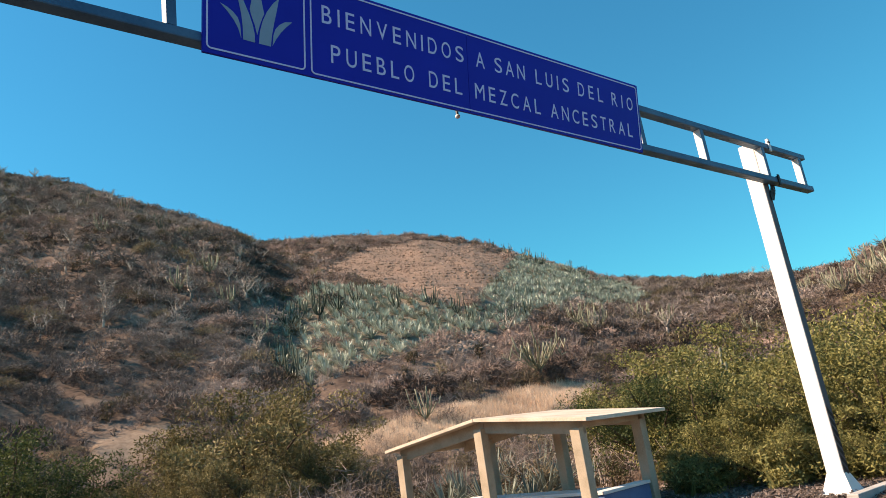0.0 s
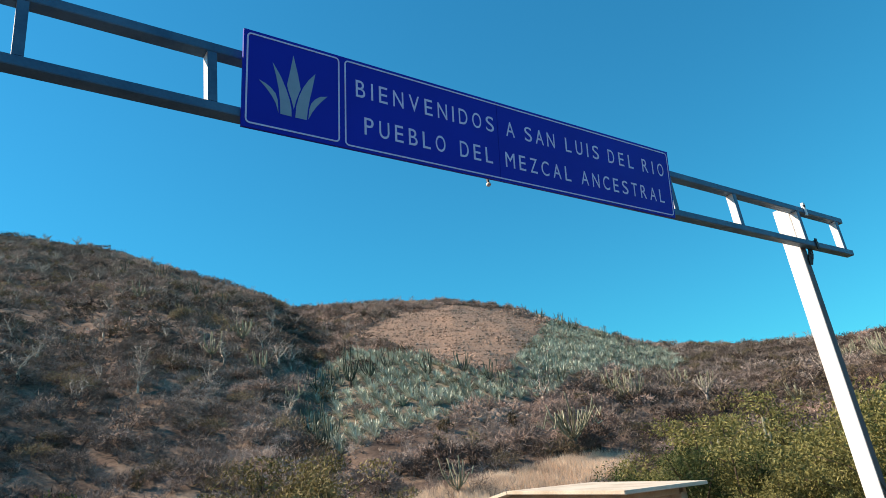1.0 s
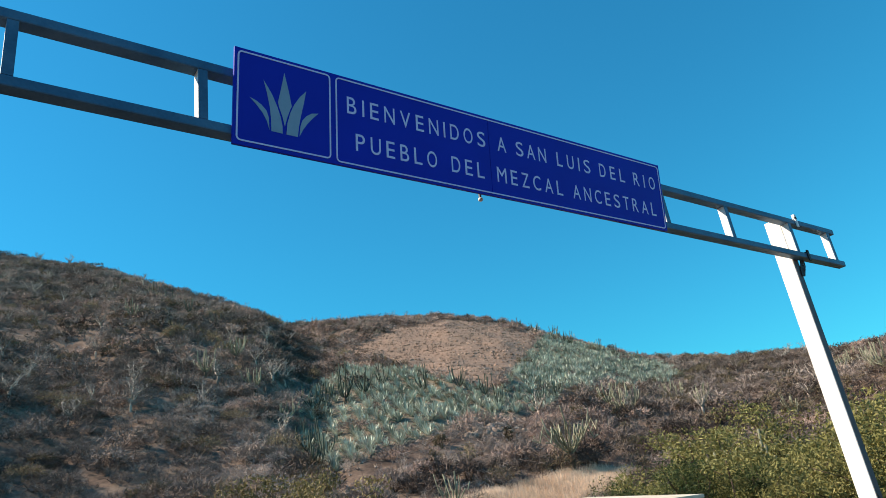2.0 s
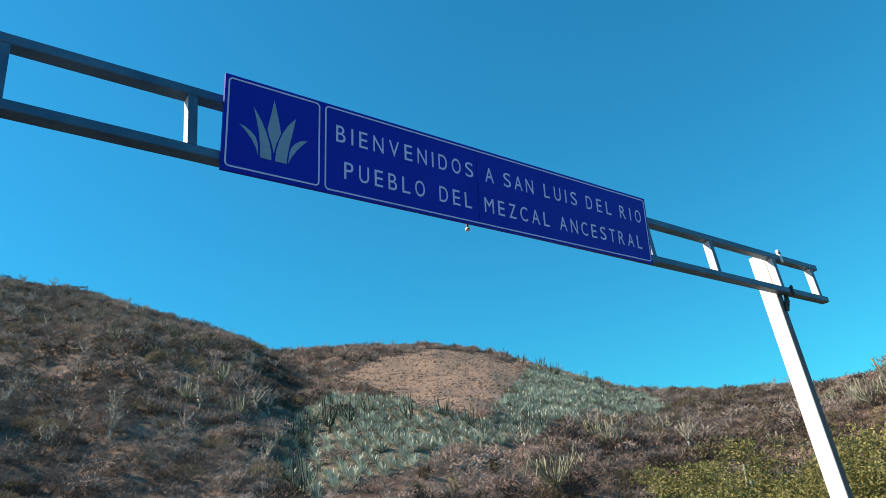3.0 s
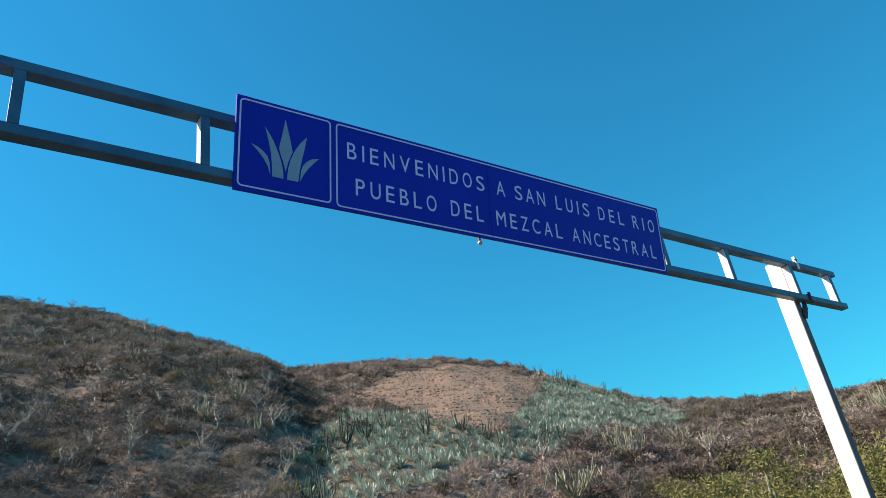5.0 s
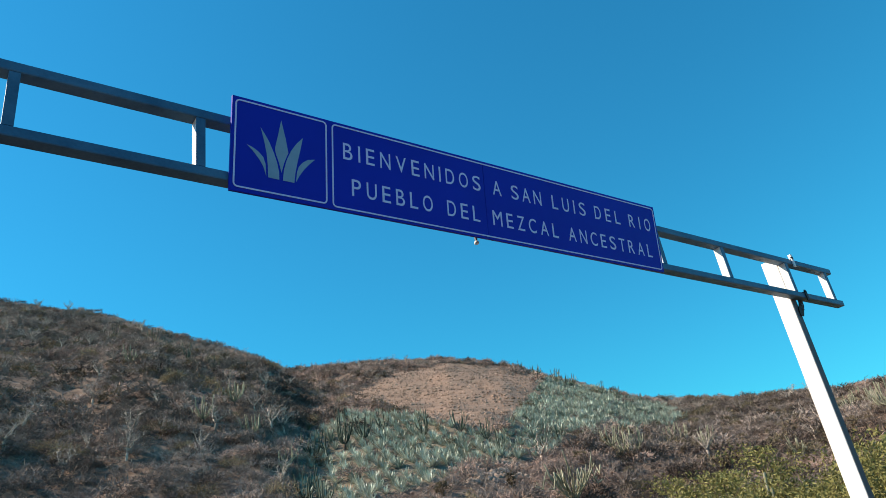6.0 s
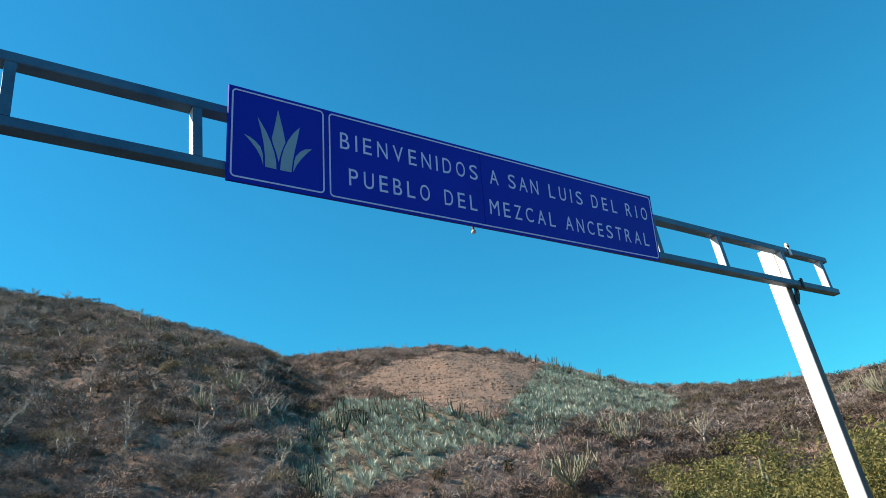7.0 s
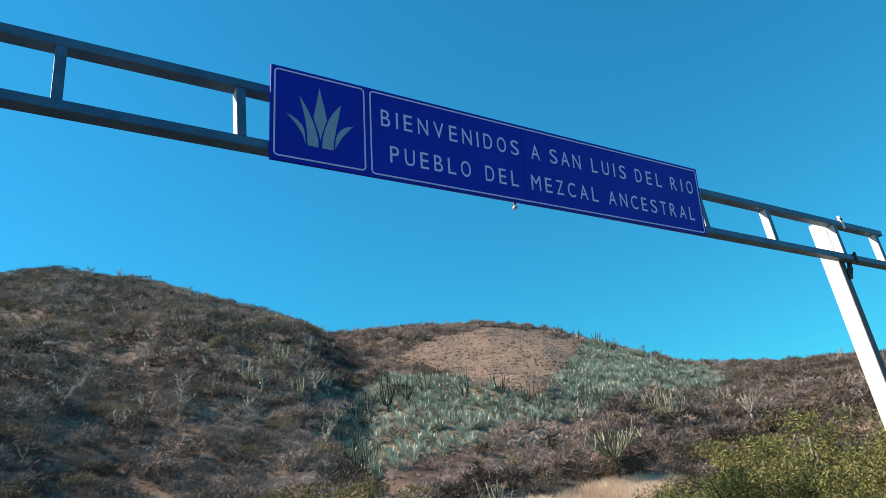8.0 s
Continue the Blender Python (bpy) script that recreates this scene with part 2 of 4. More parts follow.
def ground_sheet():
    bearings = np.concatenate([np.arange(-180, -30, 5.0), np.arange(-30, -4, 1.0), np.arange(-4, 76, 0.3), np.arange(76, 100, 1.0), np.arange(100, 180, 5.0)])
    radii = np.concatenate([[0.0, 3, 6, 9, 11], np.arange(12, 44, 1.0), np.arange(44, 60, 0.5), np.geomspace(60, 280, 230), np.geomspace(290, 4200, 24)])
    bb, rr = np.meshgrid(np.radians(bearings), radii, indexing="ij")
    x, y = (rr * np.sin(bb)).ravel(), (rr * np.cos(bb)).ravel()
    z = land(x, y)
    z = z + zones(x, y)[0] * 0.2 * np.sin(z * 5.2 + rough_noise(x, y, 6, 41))  # old furrows across the bare field
    nb, nr = len(bearings), len(radii)
    i, j = np.meshgrid(np.arange(nb), np.arange(nr - 1), indexing="ij")
    k = (i + 1) % nb
    faces = np.stack([i * nr + j, i * nr + j + 1, k * nr + j + 1, k * nr + j], -1).reshape(-1, 4)
    me = bpy.data.meshes.new("ground")
    me.from_pydata(np.stack([x, y, z], 1).tolist(), [], faces.tolist())
    for name, values in zip(("bare", "planted", "grassy", "bank"), zones(x, y)):
        a = me.attributes.new(name, "FLOAT", "POINT")
        a.data.foreach_set("value", np.asarray(values, np.float32))
    me.shade_smooth()
    me.update()
    bm = bmesh.new()
    bm.from_mesh(me)
    bmesh.ops.remove_doubles(bm, verts=[v for v in bm.verts if v.co.xy.length < 0.01], dist=0.02)
    bmesh.ops.recalc_face_normals(bm, faces=bm.faces)
    bm.to_mesh(me)
    bm.free()
    return tagged(new("ground", me), "dry brown hillside soil with stones and bare patches", "ground", kind="structure")


def ground_material():
    m = material("hillside_soil", [(0.065, 0.044, 0.034), (0.13, 0.089, 0.067), (0.24, 0.175, 0.132)], scale=0.4, rough=0.95, bump=1.0, fine=3.2, spread=0.45)
    nt, n = m.node_tree, m.node_tree.nodes
    bsdf = n["Principled BSDF"]
    out = bsdf.inputs["Base Color"].links[0].from_socket
    small = [k for k in n if k.bl_idname == "ShaderNodeTexNoise"][1]
    for name, dark, light in (("bare", (0.14, 0.09, 0.062), (0.38, 0.262, 0.195)), ("planted", (0.12, 0.10, 0.072), (0.23, 0.195, 0.145)),
                              ("grassy", (0.46, 0.33, 0.22), (0.62, 0.48, 0.34)), ("bank", (0.13, 0.085, 0.06), (0.40, 0.31, 0.23))):
        at = n.new("ShaderNodeAttribute")
        at.attribute_name = name
        tone, mix = n.new("ShaderNodeMix"), n.new("ShaderNodeMix")
        tone.data_type = mix.data_type = "RGBA"
        tone.inputs[6].default_value, tone.inputs[7].default_value = (*dark, 1), (*light, 1)
        nt.links.new(small.outputs["Fac"], tone.inputs[0])
        nt.links.new(at.outputs["Fac"], mix.inputs[0])
        nt.links.new(out, mix.inputs[6])
        nt.links.new(tone.outputs[2], mix.inputs[7])
        out = mix.outputs[2]
    nt.links.new(out, bsdf.inputs["Base Color"])
    return m


ground = ground_sheet()
ground.data.materials.append(ground_material())

# the road under the gantry: straight, then bending away to the left
def road_strip():
    bm = bmesh.new()
    line = [((1.7, y), (1.0, 0.0)) for y in (-70, -40, -20, -10, 0, 6)]
    for k in range(1, 16):
        a = radians(k * 6)
        line.append(((-18.3 + 20 * math.cos(a), 6 + 20 * math.sin(a)), (math.cos(a), math.sin(a))))
    rows = []
    for (px, py), (nx, ny) in line:
        rows.append([bm.verts.new((px + nx * d, py + ny * d, z)) for d, z in ((-6.5, -0.2), (-6.4, 0.03), (0, 0.07), (6.4, 0.03), (6.5, -0.2))])
    for p, q in zip(rows, rows[1:]):
        for i in range(4):
            bm.faces.new((p[i], p[i + 1], q[i + 1], q[i]))
    bmesh.ops.recalc_face_normals(bm, faces=bm.faces)
    tagged(part("road", bm, M_ASPHALT), "worn dark asphalt road surface", "road", kind="structure")
    for i in range(5):
        ob = boxed("kerb", (11.6 + i + 0.006, 5.2, -0.2), (11.6 + i + 0.994, 5.38, 0.13), M_CONCRETE, None, bevel=0.015)
        tagged(ob, "pale concrete kerb stone beside the gantry post", "kerb", "kerb stones", "structure")


road_strip()

# ---- the gantry and its sign ----
BEAM_Y0, BEAM_Y1 = 5.64, 5.79
LOW_Z, HIGH_Z, TUBE = 5.570, 6.252, 0.11
POST_X, POST_W, POST_D = 12.63, 0.185, 0.29


def gantry():
    g = thing("sign_gantry", "white post carrying a double steel-tube beam over the road", "sign gantry", pose(POST_X + 0.12, 5.91, 0))
    inv = g.matrix_world.inverted()

    def add(name, lo, hi, mat, label="", bevel=0.008, parent=None):
        return boxed(name, lo, hi, mat, parent or g, label, bevel, inv)

    right, left = 14.36, -7.2
    level = inv
    # the beam hangs a little lower at its far end
    inv = inv @ Matrix(((1, 0, 0, 0), (0, 1, 0, 0), (-0.0066, 0, 1, 0.036), (0, 0, 0, 1)))
    add("beam", (left, BEAM_Y0, LOW_Z), (right, BEAM_Y1, LOW_Z + TUBE), M_BEAM, "blue-grey rectangular steel tube", 0.014)
    add("beam", (left, BEAM_Y0, HIGH_Z), (right, BEAM_Y1, HIGH_Z + TUBE), M_BEAM, "blue-grey rectangular steel tube", 0.014)
    for x in (-6.9, -4.7, -3.0, -1.4, 0.19, 1.80, 3.4, 5.05, 6.7, 8.86, 10.60, POST_X - 0.003, 14.05):
        w = 0.09
        # white stands for the sunlit sides of the steel uprights
        add("web", (x, BEAM_Y0 + 0.012, LOW_Z + TUBE - 0.002), (x + w, 5.7875 if abs(x - POST_X) < 0.1 else BEAM_Y1 - 0.012, HIGH_Z + 0.002), M_WHITE, "upright of the beam, coloured white for its sunlit side", 0.004)
        # added thin sheet: beam colour paints the front's shade
        add("web_front_shade", (x - 0.001, BEAM_Y0 + 0.004, LOW_Z + TUBE + 0.001), (x + w + 0.001, BEAM_Y0 + 0.0115, HIGH_Z - 0.001), M_BEAM, "front of the upright, its shade painted blue-grey", 0.001)
    sloped, inv = inv, level
    for x in (POST_X, -6.0):
        inv = level
        post = add("post", (x, 5.795, 0.0), (x + POST_W, 5.795 + POST_D, HIGH_Z + TUBE + 0.01), M_WHITE, "white-painted square steel post", 0.012)
        # added thin sheet: paints the shade of the post's front face
        add("front_shade", (x + 0.012, 5.788, 0.34), (x + POST_W - 0.004, 5.794, HIGH_Z - 0.02), M_POST_SHADE, "front of the white post, its shade painted dark grey", 0.002, None)
        # flared foot with its base plate
        bm = bmesh.new()
        lo = [bm.verts.new(inv @ Vector((x + POST_W / 2 + sx * 0.22, 5.93 + sy * 0.25, 0.03))) for sx, sy in ((-1, -1), (1, -1), (1, 1), (-1, 1))]
        hi = [bm.verts.new(inv @ Vector((x + POST_W / 2 + sx * 0.096, 5.94 + sy * 0.149, 0.33))) for sx, sy in ((-1, -1), (1, -1), (1, 1), (-1, 1))]
        for i in range(4):
            bm.faces.new((lo[i], lo[(i + 1) % 4], hi[(i + 1) % 4], hi[i]))
        bm.faces.new(lo[::-1])
        bm.faces.new(hi)
        part("foot", bm, M_WHITE, g, "flared white steel foot")
        plate = add("base_plate", (x - 0.18, 5.64, -0.02), (x + 0.365, 6.22, 0.03), M_WHITE, "", 0.004)
        for dx in (-0.14, 0.325):
            for dy in (5.68, 6.16):
                bm = bmesh.new()
                rod(bm, (x + dx, dy, 0.03), (x + dx, dy, 0.08), 0.018, 0.018)
                bm.transform(inv)
                part("bolt", bm, M_STEEL, plate)
        # slanting hazard stripes round the lower part
        for i in range(7):
            z = 0.42 + i * 0.155
            bm = bmesh.new()
            prism(bm, [(x + 0.006, z), (x + POST_W - 0.006, z - 0.17), (x + POST_W - 0.006, z - 0.09), (x + 0.006, z + 0.08)], 0.004, inv @ Matrix.Translation((0, 5.783, 0)))
            part("hazard_stripe", bm, M_BLACK, post, "black slanting hazard stripe")
        # clamps that hold the beams on the post
        inv = sloped
        for z in (LOW_Z, HIGH_Z):
            bm = bmesh.new()
            box(bm, (x + 0.275, BEAM_Y0 - 0.025, z - 0.05), (x + 0.345, BEAM_Y0 - 0.003, z + TUBE + 0.05), inv, 0.004)
            box(bm, (x + 0.275, BEAM_Y0 - 0.025, z + TUBE + 0.003), (x + 0.345, BEAM_Y0 + (0.20 if z == LOW_Z else 0.03), z + TUBE + (0.02 if z == LOW_Z else 0.10)), inv, 0.004)
            part("clamp", bm, M_BLACK if z == LOW_Z else M_WHITE, g, "bolted steel clamp strap")
        bm = bmesh.new()
        prism(bm, [(x + 0.37, LOW_Z + 0.14), (x + 0.25, LOW_Z + 0.14), (x + 0.21, LOW_Z - 0.05), (x + 0.11, LOW_Z - 0.20), (x + 0.11, LOW_Z - 0.32), (x + 0.20, LOW_Z - 0.32), (x + 0.35, LOW_Z - 0.10)], 0.015, inv @ Matrix.Translation((0, 5.762, 0)))
        part("bracket", bm, M_BLACK, g, "dark bent steel bracket")
        for dz in (-0.18, -0.09):
            bm = bmesh.new()
            rod(bm, (x + 0.26, 5.745, LOW_Z + dz), (x + 0.26, 5.763, LOW_Z + dz), 0.018, 0.018)
            bm.transform(inv)
            part("bolt", bm, M_GALV, g)
    return g


SIGN_X0, SIGN_W, SIGN_H, LEAN = 2.11, 6.655, 1.062, 8.46
SIGN_M = pose(SIGN_X0, 5.6265, 5.479, LEAN, 0, 0)


def ring_frame(bm, x0, z0, x1, z1, w, r, depth, m):
    """A rounded rectangular line of width w."""
    def loop(inset):
        rr = max(r - inset, 0.004)
        pts = []
        for cx, cz, a0 in ((x1 - r, z1 - r, 0), (x0 + r, z1 - r, 90), (x0 + r, z0 + r, 180), (x1 - r, z0 + r, 270)):
            for k in range(6):
                a = radians(a0 + k * 18)
                pts.append((cx + rr * math.cos(a), cz + rr * math.sin(a)))
        return pts
    rows = [[bm.verts.new(m @ Vector((x, y, z))) for x, z in loop(i)] for i, y in ((0, 0), (0, -depth), (w, -depth), (w, 0))]
    k = len(rows[0])
    for a in range(3):
        for i in range(k):
            j = (i + 1) % k
            bm.faces.new((rows[a][i], rows[a][j], rows[a + 1][j], rows[a + 1][i]))
    bmesh.ops.recalc_face_normals(bm, faces=bm.faces)
    return bm


# widths of the narrow capitals, as shares of their height
CAP_WIDTH = {"I": 0.12, "E": 0.55, "L": 0.54, "M": 0.76, "A": 0.72, "V": 0.70, "N": 0.68, "O": 0.69, "S": 0.62, "P": 0.57, "B": 0.58, "T": 0.61, "Z": 0.62, "C": 0.66}


def words(text, x0, x1, z0, height, parent):
    """One line of raised capitals, fitted between x0 and x1, each character a part."""
    font = bpy.data.curves.new("line", "FONT")
    font.size = 1.0
    widths, shapes = [], []
    for ch in text:
        if ch == " ":
            widths.append(0.42)
            shapes.append(None)
            continue
        font.body = ch
        ob = bpy.data.objects.new("line", font)
        scene.collection.objects.link(ob)
        bpy.context.view_layer.update()
        me = bpy.data.meshes.new_from_object(ob.evaluated_get(bpy.context.evaluated_depsgraph_get()))
        bpy.data.objects.remove(ob)
        co = np.array([v.co for v in me.vertices])
        lo, hi = co.min(0), co.max(0)
        wide = CAP_WIDTH.get(ch, 0.64)
        shapes.append((me, lo, height / (hi[1] - lo[1]), wide * height / (hi[0] - lo[0])))
        widths.append(wide)
    glyphs = sum(w * height for w in widths)
    gap = (x1 - x0 - glyphs) / max(len(text) - 1, 1)
    x = x0
    for ch, w, shape in zip(text, widths, shapes):
        if shape:
            me, lo, scale, across = shape
            bm = bmesh.new()
            bm.from_mesh(me)
            ext = bmesh.ops.extrude_face_region(bm, geom=bm.faces[:])
            bmesh.ops.translate(bm, verts=[v for v in ext["geom"] if isinstance(v, bmesh.types.BMVert)], vec=(0, 0, 0.0015 / scale))
            for v in bm.verts:
                v.co = Vector((x + (v.co.x - lo[0]) * across, -0.001 - v.co.z * scale, z0 + (v.co.y - lo[1]) * scale))
            bmesh.ops.recalc_face_normals(bm, faces=bm.faces)
            for f in bm.faces:
                f.smooth = False
            part("letter", bm, M_LETTER, parent)
            bpy.data.meshes.remove(me)
        x += w * height + gap


def welcome_sign():
    s = thing("welcome_sign", "blue welcome sign with white lettering and agave emblem", "road sign", SIGN_M)
    split = 3.255  # seam between the two sheets
    for a, b in ((0.0, split - 0.002), (split + 0.002, SIGN_W)):
        boxed("panel", (a, 0.0, 0.0), (b, 0.035, SIGN_H), M_BLUE, s, "blue sheet-metal sign panel", 0.004)
    for z in (0.12, 0.86):
        boxed("back_rail", (0.05, 0.036, z), (SIGN_W - 0.05, 0.07, z + 0.05), M_GALV, s, "galvanised rail", 0.003)
    for x in (0.4, 1.8, 3.6, 5.0, 6.3):
        boxed("hanger", (x, 0.071, 0.10), (x + 0.05, 0.10, 0.95), M_GALV, s, "", 0.003)
    bm = bmesh.new()
    ring_frame(bm, 0.032, 0.045, 1.058, 1.03, 0.017, 0.05, 0.003, Matrix.Translation((0, -0.001, 0)))
    part("border_line", bm, M_LETTER, s, "white rounded border line")
    bm = bmesh.new()
    ring_frame(bm, 1.118, 0.03, SIGN_W - 0.032, 1.03, 0.017, 0.05, 0.003, Matrix.Translation((0, -0.001, 0)))
    part("border_line", bm, M_LETTER, s, "white rounded border line")
    for text, x0, x1 in (("BIENVENIDOS", 1.255, 3.193), ("A", 3.39, 3.53), ("SAN", 3.705, 4.235), ("LUIS", 4.435, 5.085), ("DEL", 5.275, 5.811), ("RIO", 6.01, 6.50)):
        words(text, x0, x1, 0.628, 0.20, s)
    for text, x0, x1 in (("PUEBLO", 1.355, 2.432), ("DEL", 2.645, 3.142), ("MEZCAL", 3.35, 4.489), ("ANCESTRAL", 4.684, 6.44)):
        words(text, x0, x1, 0.205, 0.20, s)
    emblem = ([(0.165, 0.535), (0.235, 0.47), (0.30, 0.395), (0.345, 0.32), (0.375, 0.225), (0.365, 0.36), (0.34, 0.43), (0.29, 0.48), (0.23, 0.515)],
              [(0.305, 0.765), (0.345, 0.62), (0.375, 0.48), (0.39, 0.35), (0.395, 0.218), (0.515, 0.215), (0.512, 0.30), (0.49, 0.40), (0.455, 0.50), (0.40, 0.62), (0.35, 0.70)],
              [(0.528, 0.905), (0.495, 0.72), (0.462, 0.555), (0.475, 0.50), (0.512, 0.40), (0.538, 0.30), (0.565, 0.41), (0.595, 0.50), (0.612, 0.54), (0.58, 0.70)],
              [(0.775, 0.76), (0.70, 0.67), (0.64, 0.57), (0.595, 0.46), (0.565, 0.34), (0.555, 0.215), (0.68, 0.215), (0.692, 0.33), (0.715, 0.46), (0.745, 0.60)],
              [(0.915, 0.535), (0.835, 0.515), (0.775, 0.47), (0.73, 0.41), (0.71, 0.345), (0.698, 0.225), (0.74, 0.31), (0.79, 0.39), (0.85, 0.465)])
    for outline in emblem:
        bm = bmesh.new()
        prism(bm, outline, 0.0015, Matrix.Translation((0, -0.0025, 0)))
        part("emblem_leaf", bm, M_LOGO, s, "pale blue-green agave leaf shape")
    return s


gantry()
welcome_sign()


def hanging_lamp():
    lamp = thing("small_lamp", "small white lamp hanging below the blue sign", "lamp", pose(5.335, 5.83, 5.525))
    bm = bmesh.new()
    bmesh.ops.create_uvsphere(bm, u_segments=12, v_segments=8, radius=0.032, matrix=Matrix.Diagonal((1, 1, 0.85, 1)))
    part("bulb", bm, M_WHITE, lamp, "", True)
    bm = bmesh.new()
    rod(bm, (0, 0, 0.015), (0, 0, 0.075), 0.016, 0.02, 10)
    part("socket", bm, M_STEEL, lamp)
    bm = bmesh.new()
    rod(bm, (0, 0, 0.07), (0, -0.038, 0.12), 0.006, 0.006)
    part("stem", bm, M_STEEL, lamp)


hanging_lamp()


# ---- the roadside shelter ----
def shelter():
    turn = 6.3
    s = thing("roadside_shelter", "cream concrete shelter with a low gabled slab roof", "shelter", pose(9.75, 8.59, 0, 0, 0, turn))
    W1, W2, L, ZR, ZE, ZH, T = 2.76, 2.95, 2.78, 2.13, 1.82, 1.76, 0.07

    def slope(name, y0, z0, y1, z1, x0, x1, t, mat, label):
        bm = bmesh.new()
        c = [(x, y, z + d) for d in (-t, 0) for x, y, z in ((x0, y0, z0), (x1, y0, z0), (x1, y1, z1), (x0, y1, z1))]
        v = [bm.verts.new(p) for p in c]
        for f in ((0, 3, 2, 1), (4, 5, 6, 7), (0, 1, 5, 4), (1, 2, 6, 5), (2, 3, 7, 6), (3, 0, 4, 7)):
            bm.faces.new([v[i] for i in f])
        bmesh.ops.bevel(bm, geom=bm.edges[:], offset=0.008, segments=2, affect="EDGES")
        return part(name, bm, mat, s, label)

    slope("roof_slab", 0, ZE, W1 - 0.002, ZR, 0, L, T, M_ROOF, "sun-bleached cream roof slab")
    slope("roof_slab", W1 + 0.002, ZR, W1 + W2, ZH, 0, L, T, M_ROOF, "sun-bleached cream roof slab")
    def under(y):
        return (ZE + (ZR - ZE) * y / W1 if y < W1 else ZR + (ZH - ZR) * (y - W1) / W2) - T
    pw = 0.215
    p3, p2, p1 = 0.32, 2.95, 5.3
    front, back = 0.17, 2.25
    for y0, y1 in ((p3, W1), (W1, p1 + pw)):
        for x in (front + 0.03, back + 0.03):
            slope("ring_beam", y0, under(y0) - 0.002, y1, under(y1) - 0.002, x + 0.10, x + 0.20, 0.25, M_CREAM, "cream concrete roof beam")
    for y in (p3 + 0.03, p1 + 0.03):
        slope("ring_beam", y, under(y) - 0.004, y + 0.19, under(y + 0.19) - 0.004, front + 0.232, back + 0.028, 0.14, M_CREAM, "cream concrete roof beam")
    for x, y in ((front, p3), (front, p2 - 0.2), (front, p1), (back, p3), (back, 2.35), (back, 4.5)):
        h = min(under(y), under(y + pw)) - 0.12
        boxed("post", (x, y, -0.1), (x + pw, y + pw, h), M_CREAM, s, "square cream-rendered post", 0.012)
    boxed("floor_slab", (0.1, 0.15, -0.15), (L - 0.1, W1 + W2 - 0.15, 0.06), M_FLOOR, s, "raised concrete floor slab", 0.01)
    boxed("bench_seat", (1.55, 0.75, 0.34), (2.2, 5.2, 0.41), M_BENCH, s, "white masonry bench seat", 0.012)
    # base and wall are white masonry; their blue is painted shade
    boxed("bench_base", (1.65, 0.8, 0.06), (2.2, 5.15, 0.34), M_BENCH_SHADE, s, "white masonry bench base, its shade painted blue", 0.006)
    boxed("low_wall", (0.62, 0.36, 0.06), (2.2, 0.54, 0.44), M_BENCH_SHADE, s, "low white masonry wall, its shade painted blue", 0.006)
    boxed("wall_coping", (0.58, 0.32, 0.44), (2.2, 0.58, 0.50), M_BENCH, s, "white wall coping", 0.01)


shelter()


# ---- plants ----
M_TWIG = material("dry_grey_twigs", [(0.112, 0.089, 0.077), (0.23, 0.187, 0.164), (0.41, 0.345, 0.305)], scale=0.06, rough=0.95, bump=0, fine=1.5, island=0.2, tone=0.45)
M_DARKTWIG = material("dark_dense_twigs", [(0.058, 0.044, 0.037), (0.105, 0.080, 0.068), (0.18, 0.142, 0.122)], scale=0.06, rough=0.95, bump=0, fine=1.5, island=0.2, tone=0.4)
M_RUST = material("dry_reddish_twigs", [(0.22, 0.155, 0.13), (0.47, 0.355, 0.30)], scale=0.08, rough=0.95, bump=0, fine=1.5, island=0.2, tone=0.4)
M_BARK = material("pale_bark", [(0.27, 0.225, 0.19), (0.45, 0.39, 0.335)], scale=3, rough=0.9, bump=0.4, fine=20, per_object=0.5)
M_DARKBARK = material("dark_bark", [(0.07, 0.05, 0.035), (0.14, 0.10, 0.075)], scale=4, rough=0.95, bump=0.5, fine=25)
M_AGAVE = leafy("blue_green_agave_leaf", [(0.20, 0.245, 0.195), (0.37, 0.42, 0.35), (0.58, 0.62, 0.53)], 0.12, scale=0.3, rough=0.55, fine=3, island=0.25, tone=0.25)
M_CACTUS = material("grey_green_cactus_skin", [(0.15, 0.16, 0.105), (0.25, 0.25, 0.17), (0.40, 0.38, 0.28)], scale=1.5, rough=0.8, bump=0.3, fine=14, per_object=0.3)
M_DARKCACTUS = material("dark_green_cactus_skin", [(0.028, 0.046, 0.032), (0.07, 0.092, 0.068)], scale=1.5, rough=0.75, bump=0.3, fine=14, per_object=0.3)
M_LEAF = leafy("olive_leaves", [(0.105, 0.104, 0.034), (0.205, 0.195, 0.064), (0.34, 0.32, 0.125)], 0.18, scale=0.7, rough=0.7, fine=5, island=0.4)
M_LEAF_DRY = leafy("dry_olive_leaves", [(0.095, 0.080, 0.032), (0.18, 0.152, 0.062), (0.29, 0.245, 0.11)], 0.18, scale=0.7, rough=0.7, fine=5, island=0.4)
M_LEAF_GREEN = leafy("green_leaves", [(0.034, 0.054, 0.017), (0.064, 0.086, 0.027), (0.11, 0.13, 0.043)], 0.3, scale=0.7, rough=0.7, fine=5, island=0.4)
M_SCRUB = leafy("dusty_olive_leaves", [(0.082, 0.066, 0.042), (0.155, 0.126, 0.08), (0.26, 0.215, 0.14)], 0.2, scale=0.2, rough=0.85, fine=2, island=0.2, tone=0.4)
M_STRAW = leafy("dry_straw", [(0.58, 0.44, 0.33), (0.72, 0.58, 0.45), (0.82, 0.70, 0.57)], 0.4, scale=0.2, rough=0.9, fine=2, island=0.3)
M_STONE = material("field_stone", [(0.16, 0.12, 0.095), (0.27, 0.21, 0.17), (0.38, 0.31, 0.26)], scale=0.3, rough=0.95, bump=0.4, fine=5, island=0.3)

